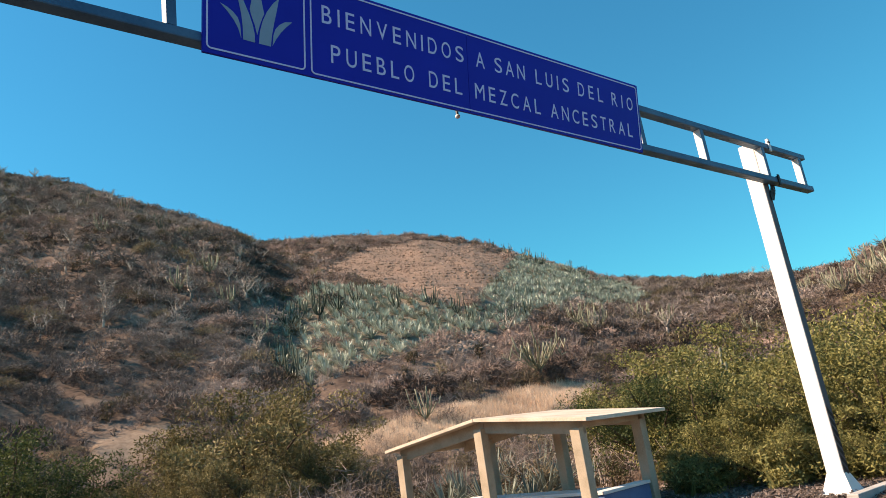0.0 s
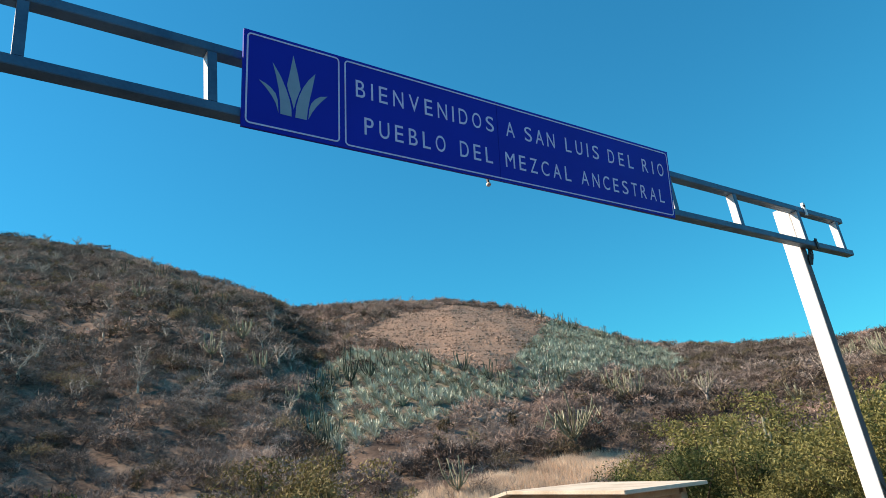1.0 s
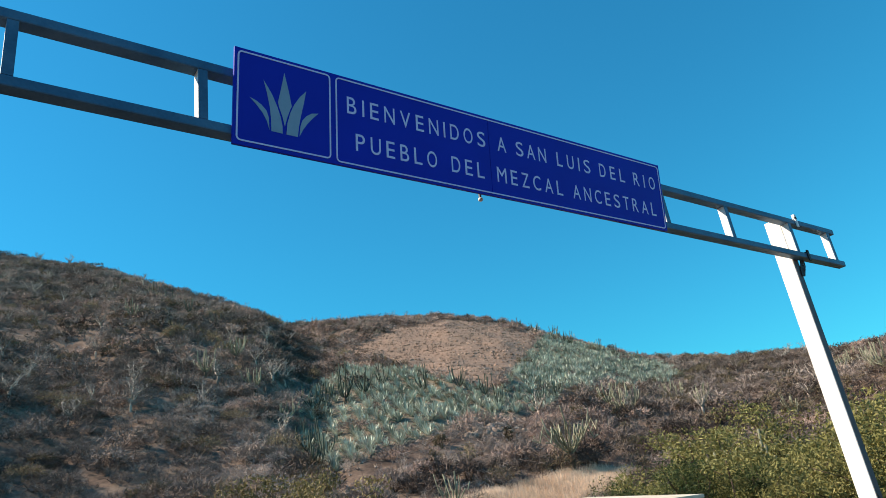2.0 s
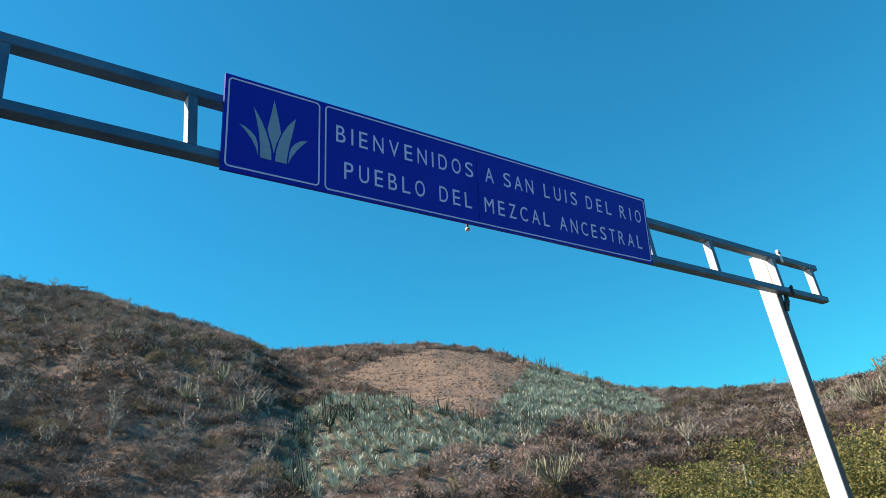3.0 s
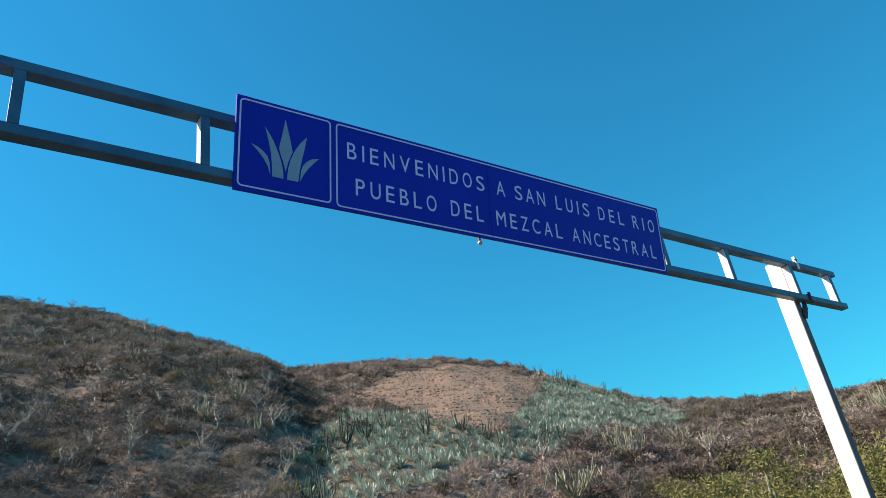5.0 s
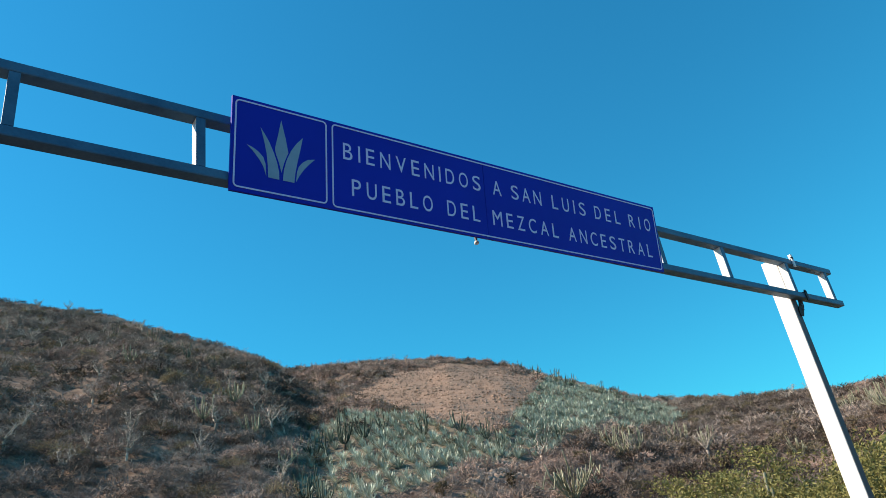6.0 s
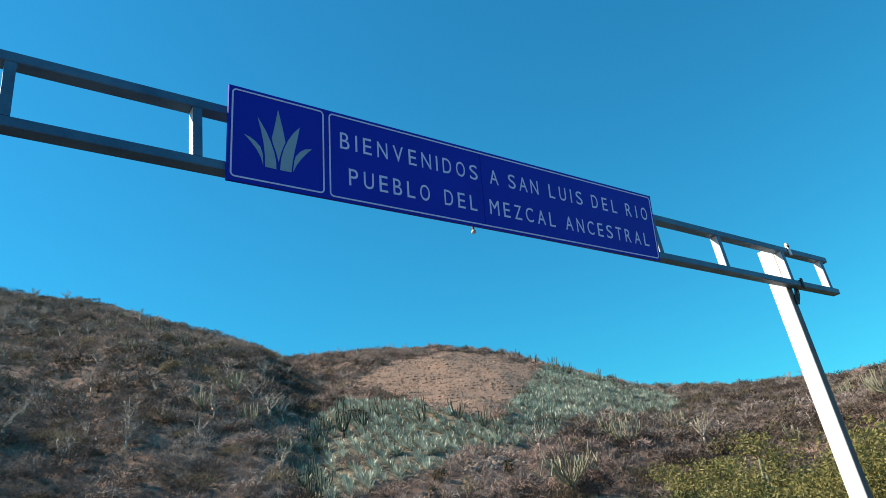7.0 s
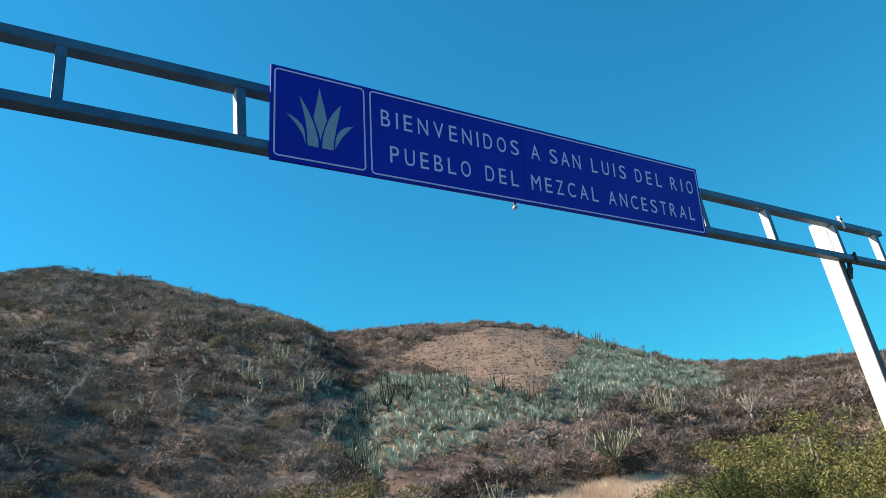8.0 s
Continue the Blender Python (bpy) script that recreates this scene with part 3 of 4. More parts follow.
M_CLOD = material("dry_earth_clods", [(0.17, 0.105, 0.073), (0.31, 0.205, 0.15), (0.48, 0.34, 0.255)], scale=0.3, rough=0.95, bump=0.4, fine=5, tone=0.4)

rng = np.random.default_rng(7)


def mesh_of(name, verts, tris):
    me = bpy.data.meshes.new(name)
    verts, tris = np.asarray(verts, np.float32), np.asarray(tris, np.int32)
    me.vertices.add(len(verts))
    me.vertices.foreach_set("co", verts.ravel())
    me.loops.add(tris.size)
    me.loops.foreach_set("vertex_index", tris.ravel())
    me.polygons.add(len(tris))
    me.polygons.foreach_set("loop_start", np.arange(0, tris.size, 3, dtype=np.int32))
    me.update(calc_edges=True)
    return me


def gather(pieces):
    """Joins (verts, tris) pieces into one pair of arrays."""
    vs, ts, k = [], [], 0
    for v, t in pieces:
        vs.append(v)
        ts.append(t + k)
        k += len(v)
    return np.concatenate(vs), np.concatenate(ts)


def strewn(name, templates, x, y, size, mat, label, category, sink=0.05, tall=None, kind="stuff"):
    """Plants of a few shapes, turned and scaled, standing on the ground in one mesh."""
    z = land(x, y)
    pieces, tones = [], []
    for i in range(len(x)):
        v, t = templates[rng.integers(len(templates))]
        a, s = rng.uniform(0, math.tau), size[i]
        c, n = math.cos(a) * s, math.sin(a) * s
        sz = s * (tall[i] if tall is not None else 1)
        w = np.stack([v[:, 0] * c - v[:, 1] * n + x[i], v[:, 0] * n + v[:, 1] * c + y[i], v[:, 2] * sz + z[i] - sink * s], 1)
        pieces.append((w, t))
        tones.append(np.full(len(w), rng.uniform(), np.float32))
    ob = new(name, mesh_of(name, *gather(pieces)))
    ob.data.attributes.new("tone", "FLOAT", "POINT").data.foreach_set("value", np.concatenate(tones))
    ob.data.materials.append(mat)
    return tagged(ob, label, category, kind=kind)


def spikes(start, end, width):
    """Thin flat triangles from start to end."""
    n = len(start)
    d = end - start
    side = np.cross(d, rng.normal(size=(n, 3)))
    side *= (width / np.maximum(np.linalg.norm(side, axis=1), 1e-6))[:, None] * 0.5
    v = np.stack([start - side, start + side, end], 1).reshape(-1, 3)
    return v, np.arange(3 * n).reshape(-1, 3)


def twig_bush(n=46, h=1.0, w=0.62, thick=0.03):
    """A leafless bush about a metre high: stems that fork into a haze of twigs."""
    m = 9
    a, tilt = rng.uniform(0, math.tau, m), rng.uniform(0.1, 1.0, m)
    tips = np.stack([np.cos(a) * tilt * w, np.sin(a) * tilt * w, h * rng.uniform(0.55, 1.0, m) * (1.08 - 0.35 * tilt)], 1)
    base = rng.normal(0, 0.05, (m, 3)) * (1, 1, 0)
    pieces = [spikes(base, tips, np.full(m, thick * 1.5))]
    k = rng.integers(0, m, n)
    f = rng.uniform(0.3, 0.95, n)[:, None]
    s = base[k] * (1 - f) + tips[k] * f
    e = s + rng.normal(0, 0.21, (n, 3)) * (1, 1, 0.7) + (0, 0, 0.1)
    e[:, 2] = np.maximum(e[:, 2], 0.05)
    pieces.append(spikes(s, e, np.full(n, thick)))
    return gather(pieces)


def canopy(n=240, flat=0.62, long=0.22, thick=0.078):
    """The rounded mass of a leafless thicket one metre in radius: stems below a dome of short twigs, uneven in outline."""
    a, q = rng.uniform(0, math.tau, n), rng.uniform(0.02, 1.0, n)
    bulge = 1 + 0.16 * np.sin(a * 3 + rng.uniform(0, 6)) + 0.10 * np.sin(a * 7 + rng.uniform(0, 6))
    d = np.stack([np.cos(a) * np.sqrt(1 - q * q), np.sin(a) * np.sqrt(1 - q * q), q], 1)
    s = d * (rng.uniform(0.55, 0.95, n) * bulge)[:, None] * (1, 1, flat) + (0, 0, 0.28)
    e = s + d * long * 0.5 + rng.normal(0, long * 0.5, (n, 3))
    k = rng.choice(n, 7)
    return gather([spikes(s, e, np.full(n, thick)), spikes(rng.normal(0, 0.08, (7, 3)) * (1, 1, 0), s[k] * 0.9, np.full(7, 0.05))])


def leaf_cloud(centres, radii, per, leaf, flat=0.75):
    """Small leaves, two triangles each, round a number of clump centres."""
    n = len(centres) * per
    k = np.repeat(np.arange(len(centres)), per)
    d = rng.normal(size=(n, 3))
    d /= np.linalg.norm(d, axis=1)[:, None]
    p = centres[k] + d * (radii[k] * rng.uniform(0.25, 1.0, n) ** 0.6)[:, None] * (1, 1, flat)
    u = rng.normal(size=(n, 3)) + d * 0.8
    u *= (leaf * rng.uniform(0.6, 1.3, n) / np.linalg.norm(u, axis=1))[:, None]
    v = np.cross(u, rng.normal(size=(n, 3)))
    v *= (leaf * 0.33 / np.maximum(np.linalg.norm(v, axis=1), 1e-6))[:, None]
    verts = np.stack([p - u, p + v, p + u, p - v], 1).reshape(-1, 3)
    i = np.arange(n)[:, None] * 4
    tris = np.concatenate([i + (0, 1, 2), i + (0, 2, 3)], 0)
    return verts, tris


def leaf_bush(clumps=9, per=26, leaf=0.075):
    a, q = rng.uniform(0, math.tau, clumps), rng.uniform(0, 0.42, clumps)
    c = np.stack([np.cos(a) * q, np.sin(a) * q, rng.uniform(0.2, 0.75, clumps)], 1)
    return gather([leaf_cloud(c, rng.uniform(0.16, 0.3, clumps), per, leaf), twig_bush(14, 0.9, 0.45, 0.03)])


def rosette(leaves=18, length=0.85, width=0.11):
    """An agave: stiff pointed leaves in a rosette, each creased along the middle."""
    verts, tris = [], []
    for i in range(leaves):
        a = i * 2.39996 + rng.uniform(-0.2, 0.2)
        lift = radians(rng.uniform(10, 76))
        ln = length * rng.uniform(0.8, 1.1)
        out, up = math.cos(lift) * ln, math.sin(lift) * ln
        o, s = np.array([math.cos(a), math.sin(a), 0]), np.array([-math.sin(a), math.cos(a), 0]) * width
        b = o * 0.06 + (0, 0, 0.05)
        m = b + o * out * 0.5 + np.array([0, 0, up * 0.5])
        dip = np.array([0, 0, -0.035])
        k = len(verts)
        verts += [b - s * 0.45, b + dip, b + s * 0.45, m - s * 0.5, m + dip * 1.2, m + s * 0.5, b + o * out + np.array([0, 0, up])]
        tris += [(k, k + 1, k + 4), (k, k + 4, k + 3), (k + 1, k + 2, k + 5), (k + 1, k + 5, k + 4), (k + 3, k + 4, k + 6), (k + 4, k + 5, k + 6)]
    return np.array(verts), np.array(tris)


def grass_tuft(n=12):
    a, q = rng.uniform(0, math.tau, n), rng.uniform(0, 0.3, n)
    s = np.stack([np.cos(a) * q, np.sin(a) * q, np.zeros(n)], 1)
    e = s + np.stack([rng.normal(0, 0.16, n), rng.normal(0, 0.16, n), rng.uniform(0.35, 0.8, n)], 1)
    return spikes(s, e, np.full(n, 0.035))


def stone():
    bm = bmesh.new()
    bmesh.ops.create_icosphere(bm, subdivisions=1, radius=0.5)
    v = np.array([q.co for q in bm.verts]) * (1 + rng.normal(0, 0.16, (len(bm.verts), 1))) * (1, 0.8, 0.6)
    t = np.array([[q.index for q in f.verts] for f in bm.faces])
    bm.free()
    return v, t


def field(n, b0, b1, r0, r1):
    """Random places between two bearings and two distances, even over the ground."""
    b = np.radians(rng.uniform(b0, b1, n))
    r = np.sqrt(rng.uniform(r0 * r0, r1 * r1, n))
    return r * np.sin(b), r * np.cos(b)


def hillside(n, b0=-6, b1=78, near=47):
    b = rng.uniform(b0, b1, n * 2)
    ridge = np.interp(b, RIDGE_B, RIDGE_R) * 1.03
    r = np.sqrt(rng.uniform(near ** 2, 255 ** 2, n * 2))
    keep = r < ridge
    b, r = np.radians(b[keep]), r[keep]
    return r * np.sin(b), r * np.cos(b)


def kept(x, y, chance):
    k = rng.uniform(size=len(x)) < chance
    return x[k], y[k]


# dry scrub over all the slopes, thinner on the bare field, the planting and the grass
TWIGS = [twig_bush(22 + 3 * i, h=0.8, w=0.7, thick=0.042) for i in range(6)]
x, y = hillside(10500)
tan, agave, grass, bank = zones(x, y)
bearing = np.degrees(np.arctan2(x, y))
x, y = kept(x, y, np.clip(1 - 0.99 * tan - 0.93 * agave - 0.97 * grass - bank, 0, 1) * (0.72 + 0.28 * rough_noise(x, y, 16, 21)))
size = rng.uniform(0.6, 2.1, len(x)) * (1 + 0.25 * rough_noise(x, y, 20, 22))
b = np.degrees(np.arctan2(x, y))
red = rough_noise(x, y, 28, 23) + rng.normal(0, 0.35, len(x)) - 0.5 * step(44, 52, b) - 0.3 * (1 - step(18, 26, b)) > 0.4
close = np.hypot(x, y) < 76
FINE = [twig_bush(64 + 6 * i, h=0.85, w=0.68, thick=0.017) for i in range(5)]
strewn("fine_scrub", FINE, x[close], y[close], size[close], M_TWIG, "leafless grey-brown bushes at the foot of the slope", "scrub")
x, y, size, red = x[~close], y[~close], size[~close], red[~close]
strewn("dry_scrub", TWIGS, x[~red], y[~red], size[~red], M_TWIG, "leafless grey-brown scrub covering the dry slopes", "scrub")
strewn("reddish_scrub", TWIGS, x[red], y[red], size[red], M_RUST, "leafless reddish-brown scrub on the dry slopes", "scrub")

# rounded leafless thickets that stand apart, grey, dark, reddish or dusty olive
DOMES = [canopy(220 + 15 * i, 0.5 + 0.07 * i) for i in range(5)]
NEAR_DOMES = [canopy(480, 0.5 + 0.08 * i, 0.19, 0.042) for i in range(4)]
x, y = hillside(5600, near=50)
tan, agave, grass, bank = zones(x, y)
b = np.degrees(np.arctan2(x, y))
x, y = kept(x, y, np.clip(1 - tan - 0.97 * agave - grass - bank, 0, 1) * (0.60 + 0.14 * (1 - step(22, 28, b)) + 0.4 * rough_noise(x, y, 17, 27)) * step(48, 60, np.hypot(x, y)) * (1 - 0.6 * step(26, 29, b) * (1 - step(44, 47, b)) * (1 - step(75, 95, np.hypot(x, y)))))
b = np.degrees(np.arctan2(x, y))
size = 0.55 + 1.75 * rng.uniform(size=len(x)) ** 1.8
pick = rough_noise(x, y, 24, 28) + rng.normal(0, 0.55, len(x))
red = (rough_noise(x, y, 28, 23) + rng.normal(0, 0.4, len(x)) + 0.5 * step(24, 28, b) * (1 - step(43, 50, b)) - 0.7 * step(46, 52, b) > 0.45)
for name, chosen, mat, label in (("grey_thickets", ~red & (pick > 0.05), M_TWIG, "rounded leafless grey thickets on the dry slopes"),
                                 ("reddish_thickets", red, M_RUST, "rounded reddish-brown leafless thickets on the slopes"),
                                 ("dark_thickets", ~red & (pick < -0.32), M_DARKTWIG, "rounded dark leafless thickets on the slopes"),
                                 ("olive_thickets", ~red & (pick <= 0.05) & (pick >= -0.32), M_SCRUB, "rounded dusty olive thickets on the slopes")):
    for shapes, reach in ((NEAR_DOMES, np.hypot(x, y) < 88), (DOMES, np.hypot(x, y) >= 88)):
        k = chosen & reach
        strewn(name, shapes, x[k], y[k], size[k], mat, label, "scrub")
# dense dark growth in the gully beside the planting
b, el = rng.normal(25.4, 1.3, 90), rng.uniform(8.5, 15.2, 90)
spots = np.array([(math.radians(p), q) for p, q in zip(b, el)])
r = 50 + (spots[:, 1] - 2) * 8.2
strewn("gully_thickets", DOMES, r * np.sin(spots[:, 0]), r * np.cos(spots[:, 0]), rng.uniform(0.8, 1.9, 90), M_DARKTWIG, "dark dense thickets in the gully beside the agaves", "scrub")

# dusty leafy bushes between the bare ones
BUSHES = [leaf_bush(7, 14, 0.095) for _ in range(5)]
x, y = hillside(1300)
tan, agave, grass, bank = zones(x, y)
x, y = kept(x, y, np.clip(1 - tan - 0.9 * agave - grass - bank, 0, 1) * (0.35 + 0.5 * rough_noise(x, y, 22, 31)))
strewn("olive_bushes", BUSHES, x, y, rng.uniform(0.8, 2.2, len(x)), M_SCRUB, "dusty olive bushes among the dry scrub", "bush")

# stones and clods
STONES = [stone() for _ in range(4)]
x, y = hillside(9000, near=44)
tan, agave, grass, bank = zones(x, y)
x, y = kept(x, y, np.clip(0.25 + 0.75 * tan + 0.5 * bank - 0.2 * grass, 0, 1))
strewn("stones", STONES, x, y, rng.uniform(0.12, 0.6, len(x)) ** 1.2, M_STONE, "brown stones and clods lying on the slopes", "stones", 0.15)

x, y = hillside(6500, 27, 47, 80)
x, y = kept(x, y, zones(x, y)[0] * 0.8)
strewn("clods", STONES, x, y, rng.uniform(0.3, 0.95, len(x)), M_CLOD, "turned clods of dry earth on the bare field", "clods", 0.12)

# the agave planting, set out in rows that run up the slope
AGAVES = [rosette(18 + 2 * i, 0.85, 0.11) for i in range(5)]
u, v = np.meshgrid(np.arange(20, 190, 1.65), np.arange(15, 170, 0.95), indexing="ij")
u, v = u.ravel() + rng.normal(0, 0.16, u.size), v.ravel() + rng.normal(0, 0.25, v.size)
ca, sa = math.cos(radians(-22)), math.sin(radians(-22))
x, y = u * ca - v * sa - 30, u * sa + v * ca + 30
tan, agave, grass, bank = zones(x, y)
near = np.hypot(x, y) < 212
x, y = kept(x[near], y[near], np.clip(agave[near] * 1.1 - 0.12, 0, 0.88) * np.clip(1.0 + 0.4 * rough_noise(x[near], y[near], 7, 51), 0.3, 1))
strewn("agave_planting", AGAVES, x, y, rng.uniform(0.85, 1.6, len(x)), M_AGAVE, "blue-green agave plants in rows on the hillside", "agave", 0.02)

# dry grass on the terrace
GRASS = [grass_tuft() for _ in range(4)]
x, y = field(26000, 25, 52, 32, 62)
tan, agave, grass, bank = zones(x, y)
x, y = kept(x, y, grass * 0.95)
strewn("dry_grass", GRASS, x, y, rng.uniform(0.5, 1.1, len(x)), M_STRAW, "pale dry grass on a sloping terrace", "grass", 0.02)


def uphill(b, el):
    """The place on the slope that lies at this bearing and this many degrees above the eye."""
    r = np.arange(30, 260, 0.25)
    s, c = math.sin(radians(b)), math.cos(radians(b))
    e = np.degrees(np.arctan2(land(r * s, r * c) - 1.7, r))
    k = int(np.argmax(e >= el)) if (e >= el).any() else len(r) - 1
    return float(r[k] * s), float(r[k] * c)


def standing(x, y, turn=0.0, size=1.0):
    return pose(x, y, float(land(x, y)) - 0.04, 0, 0, turn) @ Matrix.Diagonal((size, size, size, 1))


def column(bm, points, radius, sides=9):
    """A ribbed cactus stem through the points, rounded at its tip."""
    rings = []
    pts = [Vector(p) for p in points]
    tip = pts[-1] - pts[-2]
    pts += [pts[-1] + tip.normalized() * radius * 0.8]
    for k, p in enumerate(pts):
        d = (pts[min(k + 1, len(pts) - 1)] - pts[max(k - 1, 0)]).normalized()
        q = d.to_track_quat("Z", "Y").to_matrix()
        f = radius * (0.45 if k == len(pts) - 1 else 0.85 if k == 0 else 1.0)
        rings.append([bm.verts.new(p + q @ Vector((math.cos(i * math.pi / sides), math.sin(i * math.pi / sides), 0)) * f * (1.0 if i % 2 else 0.78)) for i in range(2 * sides)])
    n = 2 * sides
    for a, b in zip(rings, rings[1:]):
        for i in range(n):
            bm.faces.new((a[i], a[(i + 1) % n], b[(i + 1) % n], b[i]))
    bm.faces.new(rings[-1])
    return bm


def cactus(seed, arms, spread, label, mat, trunk=0.9, girth=1.0):
    """A branching column cactus about four metres high."""
    r = random.Random(seed)
    c = thing("column_cactus", label, "cactus", group="cacti on the slopes")
    part("trunk", rod(bmesh.new(), (0, 0, -0.3), (0, 0, trunk), 0.17, 0.15, 10), M_DARKBARK, c, "woody grey trunk", True)
    for i in range(arms):
        a = i * math.tau / arms + r.uniform(-0.3, 0.3)
        out = spread * r.uniform(0.35, 1.0)
        top = r.uniform(1.7, 3.9)
        z0 = trunk * r.uniform(0.7, 0.98)
        ca, sa = math.cos(a), math.sin(a)
        sway = r.uniform(-0.25, 0.25)
        pts = [(ca * 0.05, sa * 0.05, z0), (ca * out * 0.5, sa * out * 0.5, z0 + 0.25 * out + 0.1), (ca * out * 0.85, sa * out * 0.85, z0 + 0.6 * out + 0.4),
               (ca * out + sway * 0.4, sa * out - sway * 0.4, (z0 + top) / 2 + 0.2), (ca * out * 1.15 + sway, sa * out * 1.15 - sway, top)]
        part("arm", column(bmesh.new(), pts, r.uniform(0.05, 0.075) * girth, 4), mat, c, "", True)
    return c


def bare_tree(seed):
    """A leafless tree about three metres high with a forked trunk."""
    r = random.Random(seed)
    t = thing("bare_tree", "leafless pale-barked tree standing on the dry slope", "tree", group="bare trees on the slopes")
    bm = bmesh.new()
    fork = Vector((r.uniform(-.15, .15), r.uniform(-.15, .15), r.uniform(0.7, 1.1)))
    rod(bm, (0, 0, -0.3), fork, 0.17, 0.14, 7)
    part("trunk", bm, M_BARK, t, "", True)
    twigs = bmesh.new()
    for i in range(r.randint(4, 6)):
        a = i * 1.4 + r.uniform(-0.4, 0.4)
        limb = bmesh.new()
        p, d = fork.copy(), Vector((math.cos(a) * 0.75, math.sin(a) * 0.75, r.uniform(0.6, 1.2))).normalized()
        rad = 0.12
        for k in range(4):
            q = p + d * r.uniform(0.4, 0.65)
            rod(limb, p, q, rad, rad * 0.72, 5)
            for _ in range(3):
                e = q + Vector((r.gauss(0, 0.3), r.gauss(0, 0.3), r.uniform(0.05, 0.5)))
                rod(twigs, q, e, 0.034, 0.010, 3)
                for _ in range(2):
                    rod(twigs, e, e + Vector((r.gauss(0, 0.2), r.gauss(0, 0.2), r.uniform(0, 0.3))), 0.01, 0.004, 3)
            p, rad = q, rad * 0.72
            d = (d + Vector((r.gauss(0, 0.25), r.gauss(0, 0.25), r.uniform(-0.05, 0.3)))).normalized()
        part("limb", limb, M_BARK, t, "", True)
    tagged(part("fine_branching", twigs, M_BARK, t, "fine bare twigs"), kind="stuff")
    return t


def place_all(makers, spots):
    """Builds each kind once at its first spot, then copies it to the others."""
    made = {}
    for k, (x, y, turn, size) in enumerate(spots):
        i = k % len(makers)
        m = standing(x, y, turn, size)
        if i not in made:
            made[i] = makers[i]()
            made[i].matrix_world = m
        else:
            ob = copy_thing(made[i], Matrix())
            ob.matrix_basis = m


# column cacti: pale ones in the open, dark ones along the edge of the planting
PALE = [lambda s=s: cactus(s, 13 + 2 * (s % 3), 1.5, "grey-green organ-pipe cactus on the dry hillside", M_CACTUS) for s in (1, 2, 3)]
DARK = [lambda s=s: cactus(s, 8 + 2 * (s % 3), 1.25, "dark green column cactus at the edge of the agaves", M_DARKCACTUS, 0.6) for s in (4, 5, 6)]
spots = []
for b, el, size in ((50.1, 7.0, 1.0), (50.9, 6.9, 0.95), (49.3, 7.6, 0.9), (54.5, 7.0, 1.0), (53.6, 7.3, 0.8), (56.1, 6.4, 0.9), (62.0, 4.5, 0.75), (65.8, 6.7, 1.0),
                    (68.4, 6.2, 1.2), (69.4, 6.6, 0.9), (67.6, 6.9, 0.8), (71.0, 6.8, 1.0), (72.4, 7.4, 1.1), (66.6, 7.6, 0.7), (67.9, 6.4, 1.15), (69.9, 6.2, 1.2), (70.4, 7.2, 1.2), (72.0, 6.5, 1.25), (73.0, 7.0, 1.2), (66.2, 6.9, 0.8), (46.2, 13.4, 0.9),
                    (47.4, 12.9, 0.8), (44.6, 14.2, 0.8), (49.2, 11.9, 0.9), (23.8, 9.8, 0.75), (21.5, 12.6, 0.8), (17.8, 14.0, 0.9), (12.5, 18.5, 1.0), (20.2, 15.2, 0.9), (36.1, 1.7, 0.7)):
    spots.append((*uphill(b, el), rng.uniform(0, 360), size))
for b, r, size in ((57.0, 24.6, 0.92), (57.9, 25.2, 0.8), (62.6, 27.5, 0.85)):
    spots.append((r * math.sin(radians(b)), r * math.cos(radians(b)), rng.uniform(0, 360), size))
place_all(PALE, spots)
place_all([lambda: cactus(9, 36, 2.0, "tall candelabra cactus with a bare woody trunk", M_CACTUS, 1.6, 0.7)], [(*uphill(45.6, 3.2), 40.0, 1.3)])
spots = []
for b, el, size in ((28.5, 11.0, 1.35), (30.1, 11.4, 1.1), (31.6, 11.9, 0.9), (34.9, 11.0, 1.1), (37.8, 10.9, 0.95), (39.8, 10.0, 0.85), (40.8, 9.0, 0.8),
                    (26.0, 10.4, 1.1), (27.0, 10.9, 0.9), (26.0, 6.0, 0.95), (25.3, 7.4, 0.9), (26.7, 6.9, 0.75), (44.0, 8.8, 0.8), (45.4, 9.2, 0.7),
                    (46.2, 13.6, 1.1), (47.3, 12.9, 1.0), (44.7, 14.1, 1.1), (49.4, 11.9, 1.0), (50.6, 11.2, 1.0),
                    (15.2, 19.6, 1.0), (13.9, 20.0, 1.1), (16.6, 18.8, 1.0), (18.6, 17.8, 0.9), (11.3, 20.6, 0.9), (43.5, 14.9, 0.9), (46.8, 13.1, 1.0), (50.5, 11.5, 0.9), (52.2, 10.7, 0.8)):
    spots.append((*uphill(b, el), rng.uniform(0, 360), size))
place_all(DARK, spots)

# bare trees
x, y = hillside(260)
tan, agave, grass, bank = zones(x, y)
b = np.degrees(np.arctan2(x, y))
x, y = kept(x, y, np.where((tan + agave + grass + bank > 0.05), 0.0, np.where(b < 25, 0.6, 0.3)))
far = np.hypot(x, y) > 62
x, y = x[far], y[far]
seen = [uphill(b, el) for b, el in ((14.4, 15.5), (10.3, 17.7), (10.0, 15.8), (18.7, 13.4), (22.9, 13.1), (9.8, 12.6), (14.9, 13.6), (21.7, 14.7), (17.7, 11.9), (12.5, 11.8), (8.4, 11.0), (12.7, 13.3),
                                    (16.2, 14.6), (19.9, 16.6), (11.2, 18.9), (6.8, 16.0), (5.8, 14.4), (4.7, 12.9), (23.9, 12.8), (62.0, 9.0))]
x, y = np.concatenate([x, [p[0] for p in seen]]), np.concatenate([y, [p[1] for p in seen]])
